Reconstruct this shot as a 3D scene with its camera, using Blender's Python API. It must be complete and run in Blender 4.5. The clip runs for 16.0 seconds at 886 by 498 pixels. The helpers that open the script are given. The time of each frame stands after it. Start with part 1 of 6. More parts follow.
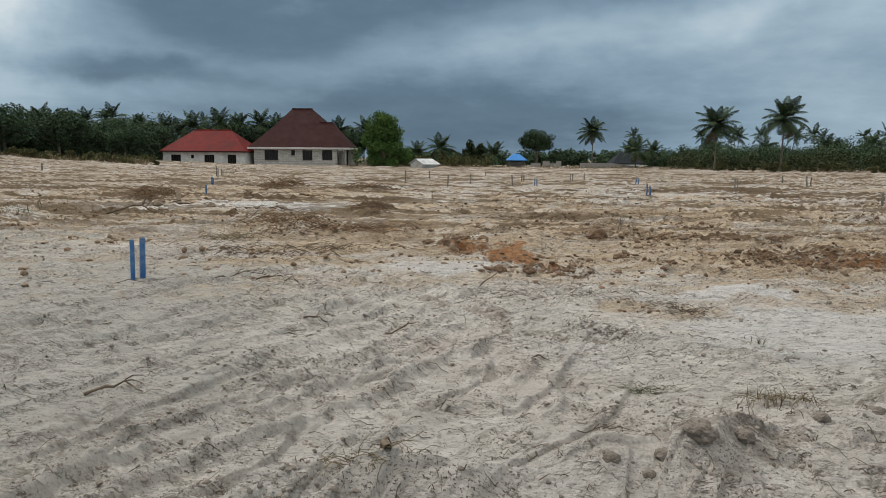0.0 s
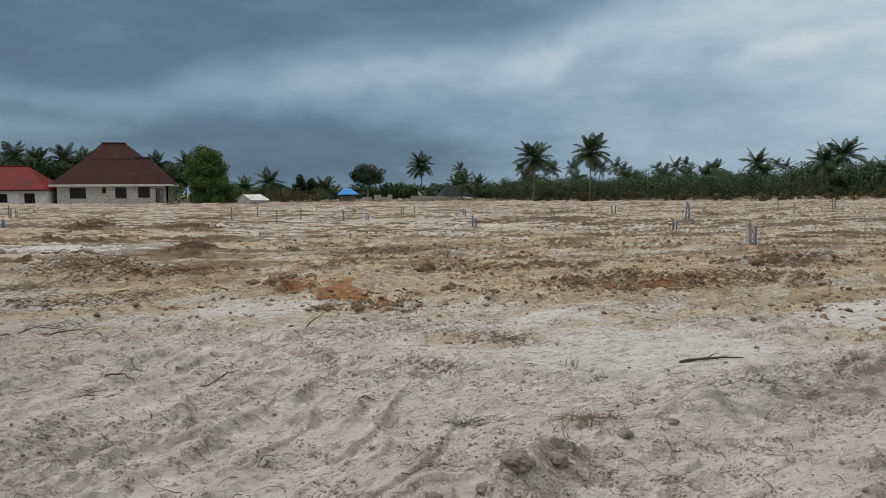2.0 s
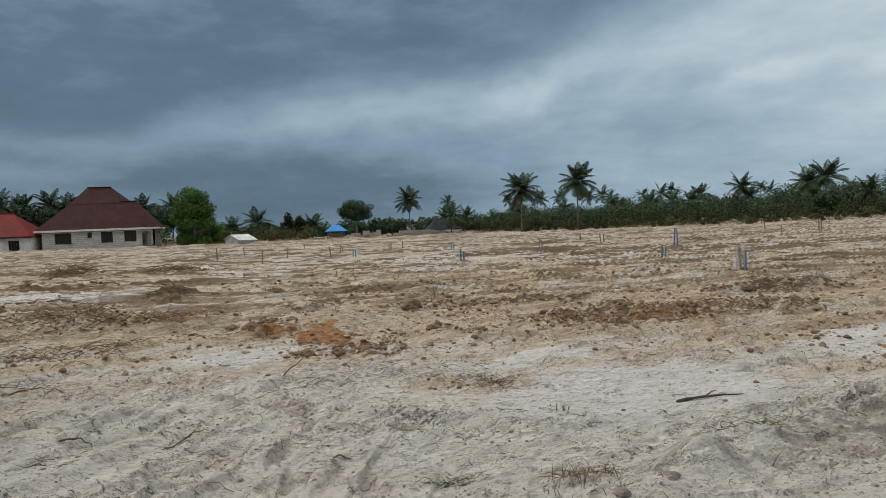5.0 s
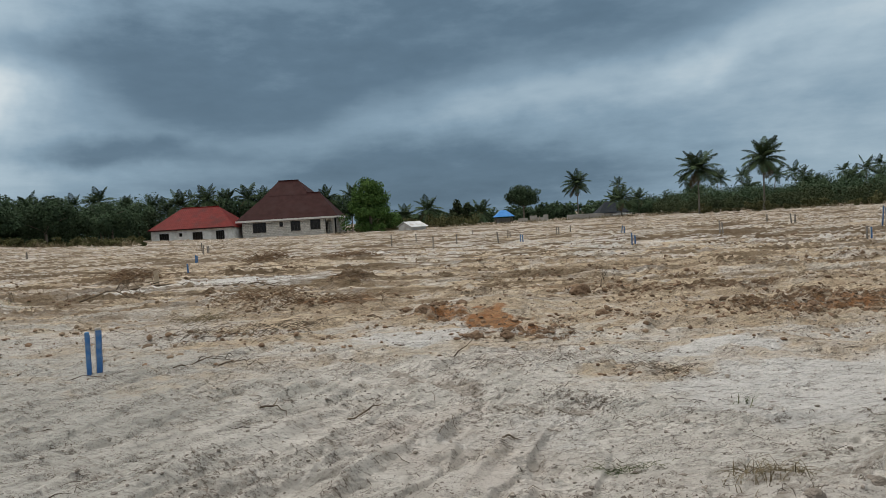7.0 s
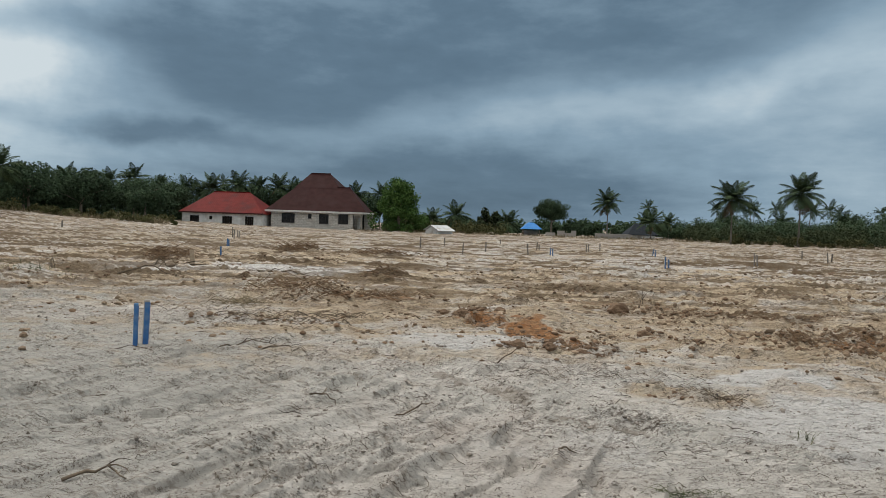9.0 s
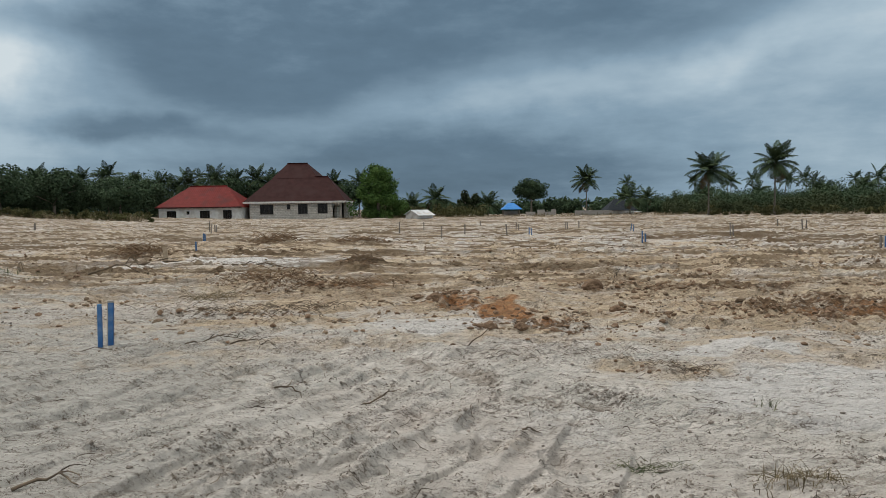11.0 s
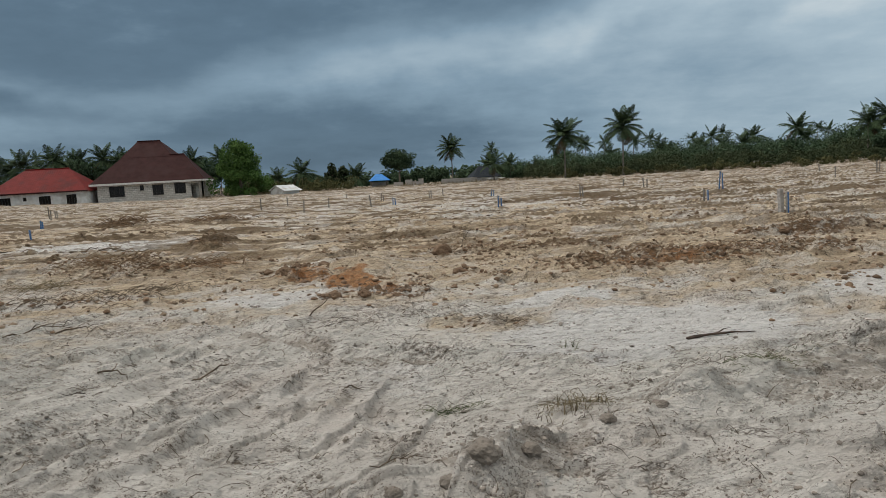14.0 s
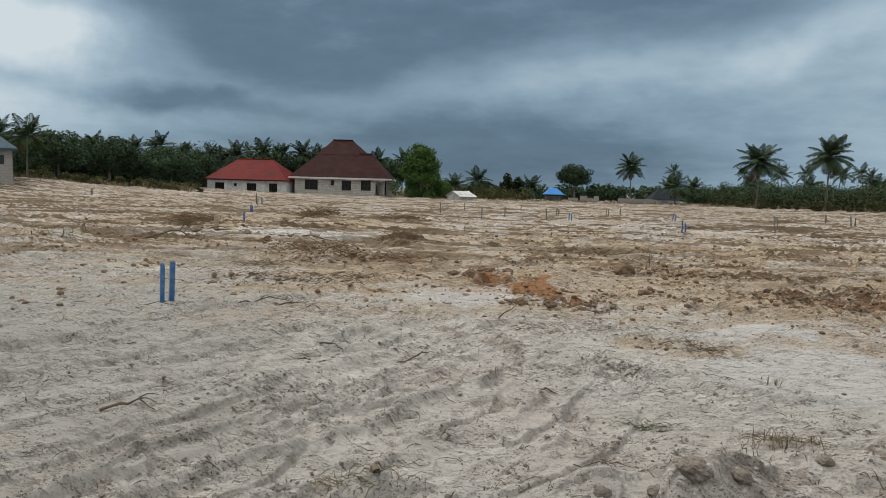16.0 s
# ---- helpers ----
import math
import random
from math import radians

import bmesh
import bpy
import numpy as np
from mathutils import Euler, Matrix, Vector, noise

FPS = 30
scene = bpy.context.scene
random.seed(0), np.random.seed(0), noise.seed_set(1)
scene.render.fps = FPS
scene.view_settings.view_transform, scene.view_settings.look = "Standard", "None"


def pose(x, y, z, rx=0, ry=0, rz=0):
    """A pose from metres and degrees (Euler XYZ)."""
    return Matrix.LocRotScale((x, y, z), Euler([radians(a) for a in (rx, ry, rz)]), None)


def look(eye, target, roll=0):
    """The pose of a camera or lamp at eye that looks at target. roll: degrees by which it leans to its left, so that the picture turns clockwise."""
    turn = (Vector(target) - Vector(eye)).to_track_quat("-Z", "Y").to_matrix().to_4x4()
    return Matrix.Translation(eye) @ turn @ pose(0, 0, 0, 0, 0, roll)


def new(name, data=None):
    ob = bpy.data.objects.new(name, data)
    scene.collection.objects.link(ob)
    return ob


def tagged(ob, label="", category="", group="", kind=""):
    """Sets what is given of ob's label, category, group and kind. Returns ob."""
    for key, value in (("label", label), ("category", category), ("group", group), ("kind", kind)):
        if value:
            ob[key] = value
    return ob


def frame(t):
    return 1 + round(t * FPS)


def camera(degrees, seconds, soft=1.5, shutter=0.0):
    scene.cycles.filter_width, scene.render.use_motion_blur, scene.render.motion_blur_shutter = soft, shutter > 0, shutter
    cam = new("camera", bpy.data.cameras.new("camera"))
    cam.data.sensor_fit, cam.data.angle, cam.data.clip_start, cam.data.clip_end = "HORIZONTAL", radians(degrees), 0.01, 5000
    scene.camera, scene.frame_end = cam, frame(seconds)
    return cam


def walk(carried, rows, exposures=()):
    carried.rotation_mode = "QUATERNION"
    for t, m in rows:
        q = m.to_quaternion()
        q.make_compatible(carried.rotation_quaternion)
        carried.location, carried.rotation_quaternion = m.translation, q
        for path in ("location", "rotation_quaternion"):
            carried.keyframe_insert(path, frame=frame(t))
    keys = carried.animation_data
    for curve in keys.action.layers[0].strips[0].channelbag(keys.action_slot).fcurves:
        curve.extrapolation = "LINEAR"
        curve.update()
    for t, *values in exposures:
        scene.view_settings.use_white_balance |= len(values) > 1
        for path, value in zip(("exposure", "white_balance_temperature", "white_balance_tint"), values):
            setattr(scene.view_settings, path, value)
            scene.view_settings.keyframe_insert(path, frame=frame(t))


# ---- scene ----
cam = camera(67.1, 16.0, soft=0.55)

PATH = [
    (0, (-0.131, -0.2, 1.533), (-0.167, 1.781, 1.264), 0.5),
    (0.2, (-0.142, -0.176, 1.539), (-0.190, 1.801, 1.241), -0.2),
    (0.5, (-0.15, -0.153, 1.548), (-0.286, 1.822, 1.259), 1.2),
    (0.7, (-0.151, -0.148, 1.553), (-0.368, 1.82, 1.271), 0.5),
    (1, (-0.143, -0.148, 1.559), (-0.365, 1.824, 1.305), -0.8),
    (1.2, (-0.128, -0.148, 1.563), (-0.284, 1.831, 1.325), -0.6),
    (1.5, (-0.095, -0.147, 1.566), (-0.029, 1.842, 1.361), -0.2),
    (1.7, (-0.061, -0.143, 1.566), (0.150, 1.838, 1.395), -1.1),
    (2, (-0.012, -0.128, 1.562), (0.439, 1.813, 1.393), -0.4),
    (2.2, (0.003, -0.106, 1.556), (0.509, 1.823, 1.406), 0.1),
    (2.5, (0.022, -0.063, 1.542), (0.582, 1.852, 1.408), -0.5),
    (2.7, (0.045, -0.031, 1.529), (0.652, 1.869, 1.378), -1.2),
    (3, (0.089, 0.024, 1.505), (0.737, 1.906, 1.318), -1.2),
    (3.2, (0.141, 0.069, 1.519), (0.783, 1.955, 1.345), -2.6),
    (5.3, (0.163, 0.156, 1.604), (0.582, 2.111, 1.538), -2.1),
    (5.5, (0.16, 0.153, 1.604), (0.529, 2.118, 1.547), -2.0),
    (5.7, (0.155, 0.146, 1.604), (0.492, 2.117, 1.585), -1.4),
    (6, (0.152, 0.133, 1.606), (0.424, 2.114, 1.606), -1.1),
    (6.2, (0.154, 0.119, 1.61), (0.362, 2.108, 1.624), -1.5),
    (6.5, (0.158, 0.104, 1.613), (0.284, 2.1, 1.616), -1.7),
    (6.7, (0.161, 0.113, 1.604), (0.238, 2.111, 1.569), -1.9),
    (7, (0.163, 0.133, 1.592), (0.15, 2.13, 1.501), -3.4),
    (7.2, (0.166, 0.139, 1.596), (0.137, 2.136, 1.495), -3.0),
    (7.5, (0.145, 0.141, 1.607), (0.188, 2.14, 1.548), -2.3),
    (7.7, (0.081, 0.137, 1.613), (0.130, 2.136, 1.601), -0.9),
    (8, (-0.037, 0.128, 1.615), (-0.031, 2.128, 1.621), -0.4),
    (8.2, (-0.110, 0.122, 1.605), (-0.127, 2.122, 1.621), 0.2),
    (8.5, (-0.193, 0.119, 1.585), (-0.241, 2.119, 1.568), 1.8),
    (8.7, (-0.211, 0.128, 1.574), (-0.293, 2.126, 1.562), 2.8),
    (9, (-0.189, 0.154, 1.56), (-0.269, 2.151, 1.487), 1.9),
    (9.2, (-0.174, 0.171, 1.559), (-0.215, 2.17, 1.502), 1.3),
    (11.3, (0.028, 0.225, 1.564), (0.017, 2.219, 1.414), -1.4),
    (11.5, (0.04, 0.178, 1.544), (0.119, 2.168, 1.362), -1.1),
    (11.7, (0.052, 0.126, 1.548), (0.371, 2.087, 1.314), -0.5),
    (12, (0.078, 0.084, 1.547), (0.707, 1.965, 1.291), 1.9),
    (12.2, (0.101, 0.090, 1.539), (0.864, 1.922, 1.289), 2.9),
    (12.5, (0.139, 0.107, 1.527), (1.041, 1.866, 1.222), 3.0),
    (12.7, (0.159, 0.090, 1.53), (1.052, 1.861, 1.277), 2.3),
    (13, (0.201, 0.054, 1.536), (1.0, 1.879, 1.359), 1.5),
    (13.2, (0.257, 0.041, 1.529), (0.958, 1.903, 1.326), -0.8),
    (13.5, (0.344, 0.021, 1.518), (0.903, 1.932, 1.333), 1.5),
    (13.7, (0.384, 0.003, 1.52), (0.797, 1.947, 1.299), -1.1),
    (14, (0.415, -0.032, 1.531), (0.757, 1.926, 1.313), -3.2),
    (14.2, (0.403, -0.061, 1.545), (0.784, 1.887, 1.303), -2.4),
    (14.5, (0.355, -0.115, 1.564), (0.77, 1.824, 1.303), -0.6),
    (14.7, (0.305, -0.167, 1.566), (0.688, 1.78, 1.314), 0.1),
    (15, (0.224, -0.236, 1.56), (0.474, 1.738, 1.36), 0.8),
    (15.2, (0.185, -0.247, 1.553), (0.331, 1.738, 1.355), -0.7),
    (15.5, (0.136, -0.248, 1.542), (0.162, 1.743, 1.359), -0.2),
    (15.7, (0.106, -0.256, 1.538), (0.083, 1.736, 1.369), 1.0),
    (16, (0.066, -0.273, 1.535), (-0.081, 1.714, 1.359), 1.6),
]
EXPOSURES = ((0.0, 0.0), (1.5, 0.0), (3.0, -0.06), (5.5, -0.04), (9.0, 0.0), (11.5, 0.0), (12.5, -0.08), (13.5, -0.08), (15.0, -0.03), (16.0, 0.0))
walk(cam, [(t, look(eye, target, roll)) for t, eye, target, roll in PATH], EXPOSURES)

# ---- world, sun, exposure ----
world = bpy.data.worlds.new("storm_sky")
scene.world = world
world.use_nodes = True
SKY_CLOUDS = (
    # azimuth, elevation, half width, half height, turn, weight
    (-0.45, 0.118, 0.24, 0.026, -4, -0.24),
    (0.04, 0.06, 0.52, 0.09, 0, -0.24),
    (0.10, 0.03, 0.30, 0.06, 0, -0.08),
    (0.16, 0.172, 0.30, 0.034, 6, 0.14),
    (0.37, 0.188, 0.16, 0.045, 18, 0.22),
    (-0.68, 0.19, 0.18, 0.06, 0, 0.44),
    (-0.58, 0.29, 0.20, 0.06, 0, 0.36),
    (-0.64, 0.09, 0.26, 0.05, 0, 0.20),
    (0.82, 0.22, 0.40, 0.14, 0, 0.20),
    (0.60, 0.235, 0.22, 0.06, 20, 0.10),
    (0.72, 0.18, 0.12, 0.025, 8, 0.14),
    (1.00, 0.12, 0.38, 0.12, 0, 0.16),
    (0.62, 0.09, 0.34, 0.05, 0, 0.08),
    (-0.02, 0.10, 0.20, 0.05, 0, -0.07),
    (-0.80, 0.20, 0.40, 0.24, 0, 0.46),
    (-0.50, 0.34, 0.40, 0.10, 0, 0.14),
)
# lower edge of the dark cloud deck: azimuth, elevation
DECK_EDGE = ((-0.72, 0.34), (-0.58, 0.23), (-0.44, 0.155), (-0.31, 0.105), (-0.20, 0.125), (-0.10, 0.165), (0.08, 0.195), (0.33, 0.205), (0.45, 0.245), (0.62, 0.33))


def build_sky():
    nt = world.node_tree
    nt.nodes.clear()
    N, L = nt.nodes, nt.links

    def math_(op, a, b=None, clamp=False):
        n = N.new("ShaderNodeMath")
        n.operation, n.use_clamp = op, clamp
        for i, v in enumerate((a, b)):
            if v is None:
                continue
            if isinstance(v, (int, float)):
                n.inputs[i].default_value = v
            else:
                L.new(v, n.inputs[i])
        return n.outputs[0]

    co = N.new("ShaderNodeTexCoord")
    sep = N.new("ShaderNodeSeparateXYZ")
    L.new(co.outputs["Generated"], sep.inputs[0])
    x, y, z = sep.outputs
    az = math_("ARCTAN2", x, y)
    el = math_("ARCSINE", z)
    # cloud sheet overhead, foreshortened towards the horizon
    den = math_("ADD", math_("MAXIMUM", z, 0.0), 0.16)
    flat = N.new("ShaderNodeCombineXYZ")
    L.new(math_("DIVIDE", x, den), flat.inputs[0])
    L.new(math_("DIVIDE", y, den), flat.inputs[1])

    def noise_(scale, detail, rough, vec):
        n = N.new("ShaderNodeTexNoise")
        n.inputs["Scale"].default_value = scale
        n.inputs["Detail"].default_value = detail
        n.inputs["Roughness"].default_value = rough
        L.new(vec, n.inputs["Vector"])
        return n
    big = noise_(1.1, 5, 0.55, flat.outputs[0])
    fine = noise_(3.4, 6, 0.55, flat.outputs[0])
    ae = N.new("ShaderNodeCombineXYZ")
    L.new(az, ae.inputs[0])
    L.new(el, ae.inputs[1])
    warp_n = noise_(5.0, 5, 0.55, ae.outputs[0])
    sub = N.new("ShaderNodeVectorMath")
    sub.operation = "SUBTRACT"
    L.new(warp_n.outputs["Color"], sub.inputs[0])
    sub.inputs[1].default_value = (0.5, 0.5, 0.5)
    mul = N.new("ShaderNodeVectorMath")
    mul.operation = "MULTIPLY"
    L.new(sub.outputs[0], mul.inputs[0])
    mul.inputs[1].default_value = (0.22, 0.085, 0)
    add = N.new("ShaderNodeVectorMath")
    add.operation = "ADD"
    L.new(ae.outputs[0], add.inputs[0])
    L.new(mul.outputs[0], add.inputs[1])
    # mean grey, a little lighter to the right and higher up
    f = math_("ADD", math_("MULTIPLY", az, 0.15), 0.54)
    f = math_("ADD", f, math_("MULTIPLY", math_("SUBTRACT", big.outputs["Fac"], 0.5), 0.30))
    f = math_("ADD", f, math_("MULTIPLY", math_("SUBTRACT", fine.outputs["Fac"], 0.5), 0.12))
    for a0, e0, ra, re, turn, w in SKY_CLOUDS:
        m = N.new("ShaderNodeMapping")
        m.vector_type = "TEXTURE"
        m.inputs["Location"].default_value = (a0, e0, 0)
        m.inputs["Rotation"].default_value = (0, 0, radians(turn))
        m.inputs["Scale"].default_value = (ra, re, 1)
        L.new(add.outputs[0], m.inputs["Vector"])
        g = N.new("ShaderNodeTexGradient")
        g.gradient_type = "SPHERICAL"
        L.new(m.outputs[0], g.inputs["Vector"])
        s = N.new("ShaderNodeMapRange")
        s.interpolation_type = "SMOOTHSTEP"
        s.inputs["From Max"].default_value = 0.85
        L.new(g.outputs["Fac"], s.inputs["Value"])
        f = math_("ADD", f, math_("MULTIPLY", s.outputs[0], w))
    # the dark deck: sharp and billowed along its lower edge, thinner higher up
    edge = N.new("ShaderNodeValToRGB")
    edge.color_ramp.interpolation = "B_SPLINE"
    L.new(math_("DIVIDE", math_("ADD", az, 0.8), 1.6), edge.inputs[0])
    es = edge.color_ramp.elements
    for i, (a0, e0) in enumerate(DECK_EDGE):
        e = es[i] if i < 2 else es.new((a0 + 0.8) / 1.6)
        e.position = (a0 + 0.8) / 1.6
        e.color = (e0 / 0.4, e0 / 0.4, e0 / 0.4, 1)
    stretch = N.new("ShaderNodeVectorMath")
    stretch.operation = "MULTIPLY"
    L.new(ae.outputs[0], stretch.inputs[0])
    stretch.inputs[1].default_value = (1.0, 2.6, 1.0)
    billow = noise_(7.0, 7, 0.6, stretch.outputs[0])
    over = math_("SUBTRACT", el, math_("MULTIPLY", edge.outputs[0], 0.4))
    over = math_("ADD", over, math_("MULTIPLY", math_("SUBTRACT", billow.outputs["Fac"], 0.5), 0.12))
    for lo, hi, w in ((-0.012, 0.04, -0.17), (-0.05, 0.08, -0.07), (0.08, 0.22, 0.14)):
        s = N.new("ShaderNodeMapRange")
        s.interpolation_type = "SMOOTHSTEP"
        s.inputs["From Min"].default_value, s.inputs["From Max"].default_value = lo, hi
        L.new(over, s.inputs["Value"])
        f = math_("ADD", f, math_("MULTIPLY", s.outputs[0], w))
    f = math_("ADD", f, math_("MULTIPLY", math_("SUBTRACT", billow.outputs["Fac"], 0.5), 0.36))
    ramp = N.new("ShaderNodeValToRGB")
    L.new(f, ramp.inputs[0])
    els = ramp.color_ramp.elements
    els[0].position, els[0].color = 0.0, (0.063, 0.108, 0.153, 1)
    els[1].position, els[1].color = 1.0, (0.63, 0.71, 0.75, 1)
    for p, c in ((0.3, (0.118, 0.188, 0.258, 1)), (0.55, (0.238, 0.344, 0.438, 1)), (0.78, (0.405, 0.520, 0.605, 1))):
        e = els.new(p)
        e.color = c
    # the overcast brightens overhead and away from the storm front
    up = N.new("ShaderNodeMapRange")
    up.interpolation_type = "SMOOTHSTEP"
    up.inputs["From Min"].default_value, up.inputs["From Max"].default_value = 0.34, 0.85
    up.inputs["To Min"].default_value, up.inputs["To Max"].default_value = 0.0, SKY_OVERHEAD
    L.new(z, up.inputs["Value"])
    back = N.new("ShaderNodeMapRange")
    back.interpolation_type = "SMOOTHSTEP"
    back.inputs["From Min"].default_value, back.inputs["From Max"].default_value = -0.1, 0.8
    back.inputs["To Min"].default_value, back.inputs["To Max"].default_value = 0.0, SKY_BEHIND
    L.new(math_("MULTIPLY", y, -1.0), back.inputs["Value"])
    gain = math_("ADD", math_("ADD", up.outputs[0], back.outputs[0]), 1.0)
    clear = N.new("ShaderNodeTexSky")
    clear.sky_type, clear.sun_disc = "NISHITA", False
    clear.sun_elevation, clear.sun_rotation = radians(44), radians(307)
    b1 = N.new("ShaderNodeBackground")
    L.new(clear.outputs[0], b1.inputs[0])
    b1.inputs[1].default_value = 0.05
    b2 = N.new("ShaderNodeBackground")
    white = N.new("ShaderNodeMix")
    white.data_type = "RGBA"
    high = N.new("ShaderNodeMapRange")
    high.inputs["From Min"].default_value, high.inputs["From Max"].default_value = 0.32, 0.6
    L.new(z, high.inputs["Value"])
    L.new(high.outputs[0], white.inputs["Factor"])
    L.new(ramp.outputs[0], white.inputs["A"])
    white.inputs["B"].default_value = (0.40, 0.385, 0.36, 1)
    L.new(white.outputs["Result"], b2.inputs[0])
    L.new(gain, b2.inputs[1])
    mix = N.new("ShaderNodeMixShader")
    mix.inputs[0].default_value = 0.95
    L.new(b1.outputs[0], mix.inputs[1])
    L.new(b2.outputs[0], mix.inputs[2])
    out = N.new("ShaderNodeOutputWorld")
    L.new(mix.outputs[0], out.inputs[0])


SKY_OVERHEAD, SKY_BEHIND = 2.0, 0.0
build_sky()
sun = new("sun", bpy.data.lights.new("sun", "SUN"))
sun.data.energy, sun.data.angle, sun.data.color = 2.0, radians(10), (1.0, 0.97, 0.93)
sun.matrix_world = look((0, 0, 0), (0.66, -0.50, -0.80))


# ---- materials ----
def nodes_of(name):
    m = bpy.data.materials.new(name)
    m.use_nodes = True
    nt = m.node_tree
    return m, nt, nt.nodes["Principled BSDF"]


def material(name, dark, light, scale=8.0, rough=0.85, metal=0.0, bump=0.3, bump_scale=60.0, stain=None, stain_scale=1.2, detail=6.0, per_object=0.0, per_island=0.0, spec=0.3):
    """Two tones by noise, stains at a larger scale, fine bump."""
    m, nt, bsdf = nodes_of(name)
    N, L = nt.nodes, nt.links
    co = N.new("ShaderNodeTexCoord")
    n1 = N.new("ShaderNodeTexNoise")
    n1.inputs["Scale"].default_value, n1.inputs["Detail"].default_value = scale, detail
    L.new(co.outputs["Object"], n1.inputs["Vector"])
    r = N.new("ShaderNodeValToRGB")
    r.color_ramp.elements[0].position, r.color_ramp.elements[1].position = 0.32, 0.68
    r.color_ramp.elements[0].color, r.color_ramp.elements[1].color = (*dark, 1), (*light, 1)
    L.new(n1.outputs["Fac"], r.inputs[0])
    col = r.outputs[0]
    if stain:
        n2 = N.new("ShaderNodeTexNoise")
        n2.inputs["Scale"].default_value, n2.inputs["Detail"].default_value = stain_scale, 5
        L.new(co.outputs["Object"], n2.inputs["Vector"])
        mr = N.new("ShaderNodeMapRange")
        mr.inputs["From Min"].default_value, mr.inputs["From Max"].default_value = 0.48, 0.7
        L.new(n2.outputs["Fac"], mr.inputs["Value"])
        mx = N.new("ShaderNodeMix")
        mx.data_type = "RGBA"
        L.new(mr.outputs[0], mx.inputs["Factor"])
        L.new(col, mx.inputs["A"])
        mx.inputs["B"].default_value = (*stain, 1)
        col = mx.outputs["Result"]
    for amount, kind in ((per_object, "o"), (per_island, "i")):
        if amount:
            src = N.new("ShaderNodeObjectInfo").outputs["Random"] if kind == "o" else N.new("ShaderNodeNewGeometry").outputs["Random Per Island"]
            mr = N.new("ShaderNodeMapRange")
            mr.inputs["To Min"].default_value, mr.inputs["To Max"].default_value = 1 - amount, 1 + amount
            L.new(src, mr.inputs["Value"])
            hs = N.new("ShaderNodeHueSaturation")
            L.new(mr.outputs[0], hs.inputs["Value"])
            L.new(col, hs.inputs["Color"])
            col = hs.outputs[0]
    L.new(col, bsdf.inputs["Base Color"])
    bsdf.inputs["Roughness"].default_value = rough
    bsdf.inputs["Metallic"].default_value = metal
    bsdf.inputs["Specular IOR Level"].default_value = spec
    if bump:
        n3 = N.new("ShaderNodeTexNoise")
        n3.inputs["Scale"].default_value, n3.inputs["Detail"].default_value = bump_scale, 4
        L.new(co.outputs["Object"], n3.inputs["Vector"])
        b = N.new("ShaderNodeBump")
        b.inputs["Strength"].default_value, b.inputs["Distance"].default_value = bump, 0.02
        L.new(n3.outputs["Fac"], b.inputs["Height"])
        L.new(b.outputs[0], bsdf.inputs["Normal"])
    return m


def masonry(name, block, block2, mortar, width, height, stain):
    """Coursed blocks with recessed joints on upright walls."""
    m, nt, bsdf = nodes_of(name)
    N, L = nt.nodes, nt.links
    co = N.new("ShaderNodeTexCoord")
    sep = N.new("ShaderNodeSeparateXYZ")
    L.new(co.outputs["Object"], sep.inputs[0])
    addn = N.new("ShaderNodeMath")
    L.new(sep.outputs[0], addn.inputs[0])
    L.new(sep.outputs[1], addn.inputs[1])
    cmb = N.new("ShaderNodeCombineXYZ")
    L.new(addn.outputs[0], cmb.inputs[0])
    L.new(sep.outputs[2], cmb.inputs[1])
    br = N.new("ShaderNodeTexBrick")
    br.inputs["Scale"].default_value = 1.0
    br.inputs["Brick Width"].default_value, br.inputs["Row Height"].default_value = width, height
    br.inputs["Mortar Size"].default_value = 0.018
    br.inputs["Color1"].default_value, br.inputs["Color2"].default_value, br.inputs["Mortar"].default_value = (*block, 1), (*block2, 1), (*mortar, 1)
    L.new(cmb.outputs[0], br.inputs["Vector"])
    n2 = N.new("ShaderNodeTexNoise")
    n2.inputs["Scale"].default_value, n2.inputs["Detail"].default_value = 1.3, 6
    L.new(co.outputs["Object"], n2.inputs["Vector"])
    mr = N.new("ShaderNodeMapRange")
    mr.inputs["From Min"].default_value, mr.inputs["From Max"].default_value = 0.5, 0.75
    mr.inputs["To Max"].default_value = 0.7
    L.new(n2.outputs["Fac"], mr.inputs["Value"])
    mx = N.new("ShaderNodeMix")
    mx.data_type = "RGBA"
    L.new(mr.outputs[0], mx.inputs["Factor"])
    L.new(br.outputs["Color"], mx.inputs["A"])
    mx.inputs["B"].default_value = (*stain, 1)
    L.new(mx.outputs["Result"], bsdf.inputs["Base Color"])
    bsdf.inputs["Roughness"].default_value = 0.9
    b = N.new("ShaderNodeBump")
    b.invert = True
    b.inputs["Strength"].default_value, b.inputs["Distance"].default_value = 0.8, 0.03
    L.new(br.outputs["Fac"], b.inputs["Height"])
    L.new(b.outputs[0], bsdf.inputs["Normal"])
    return m


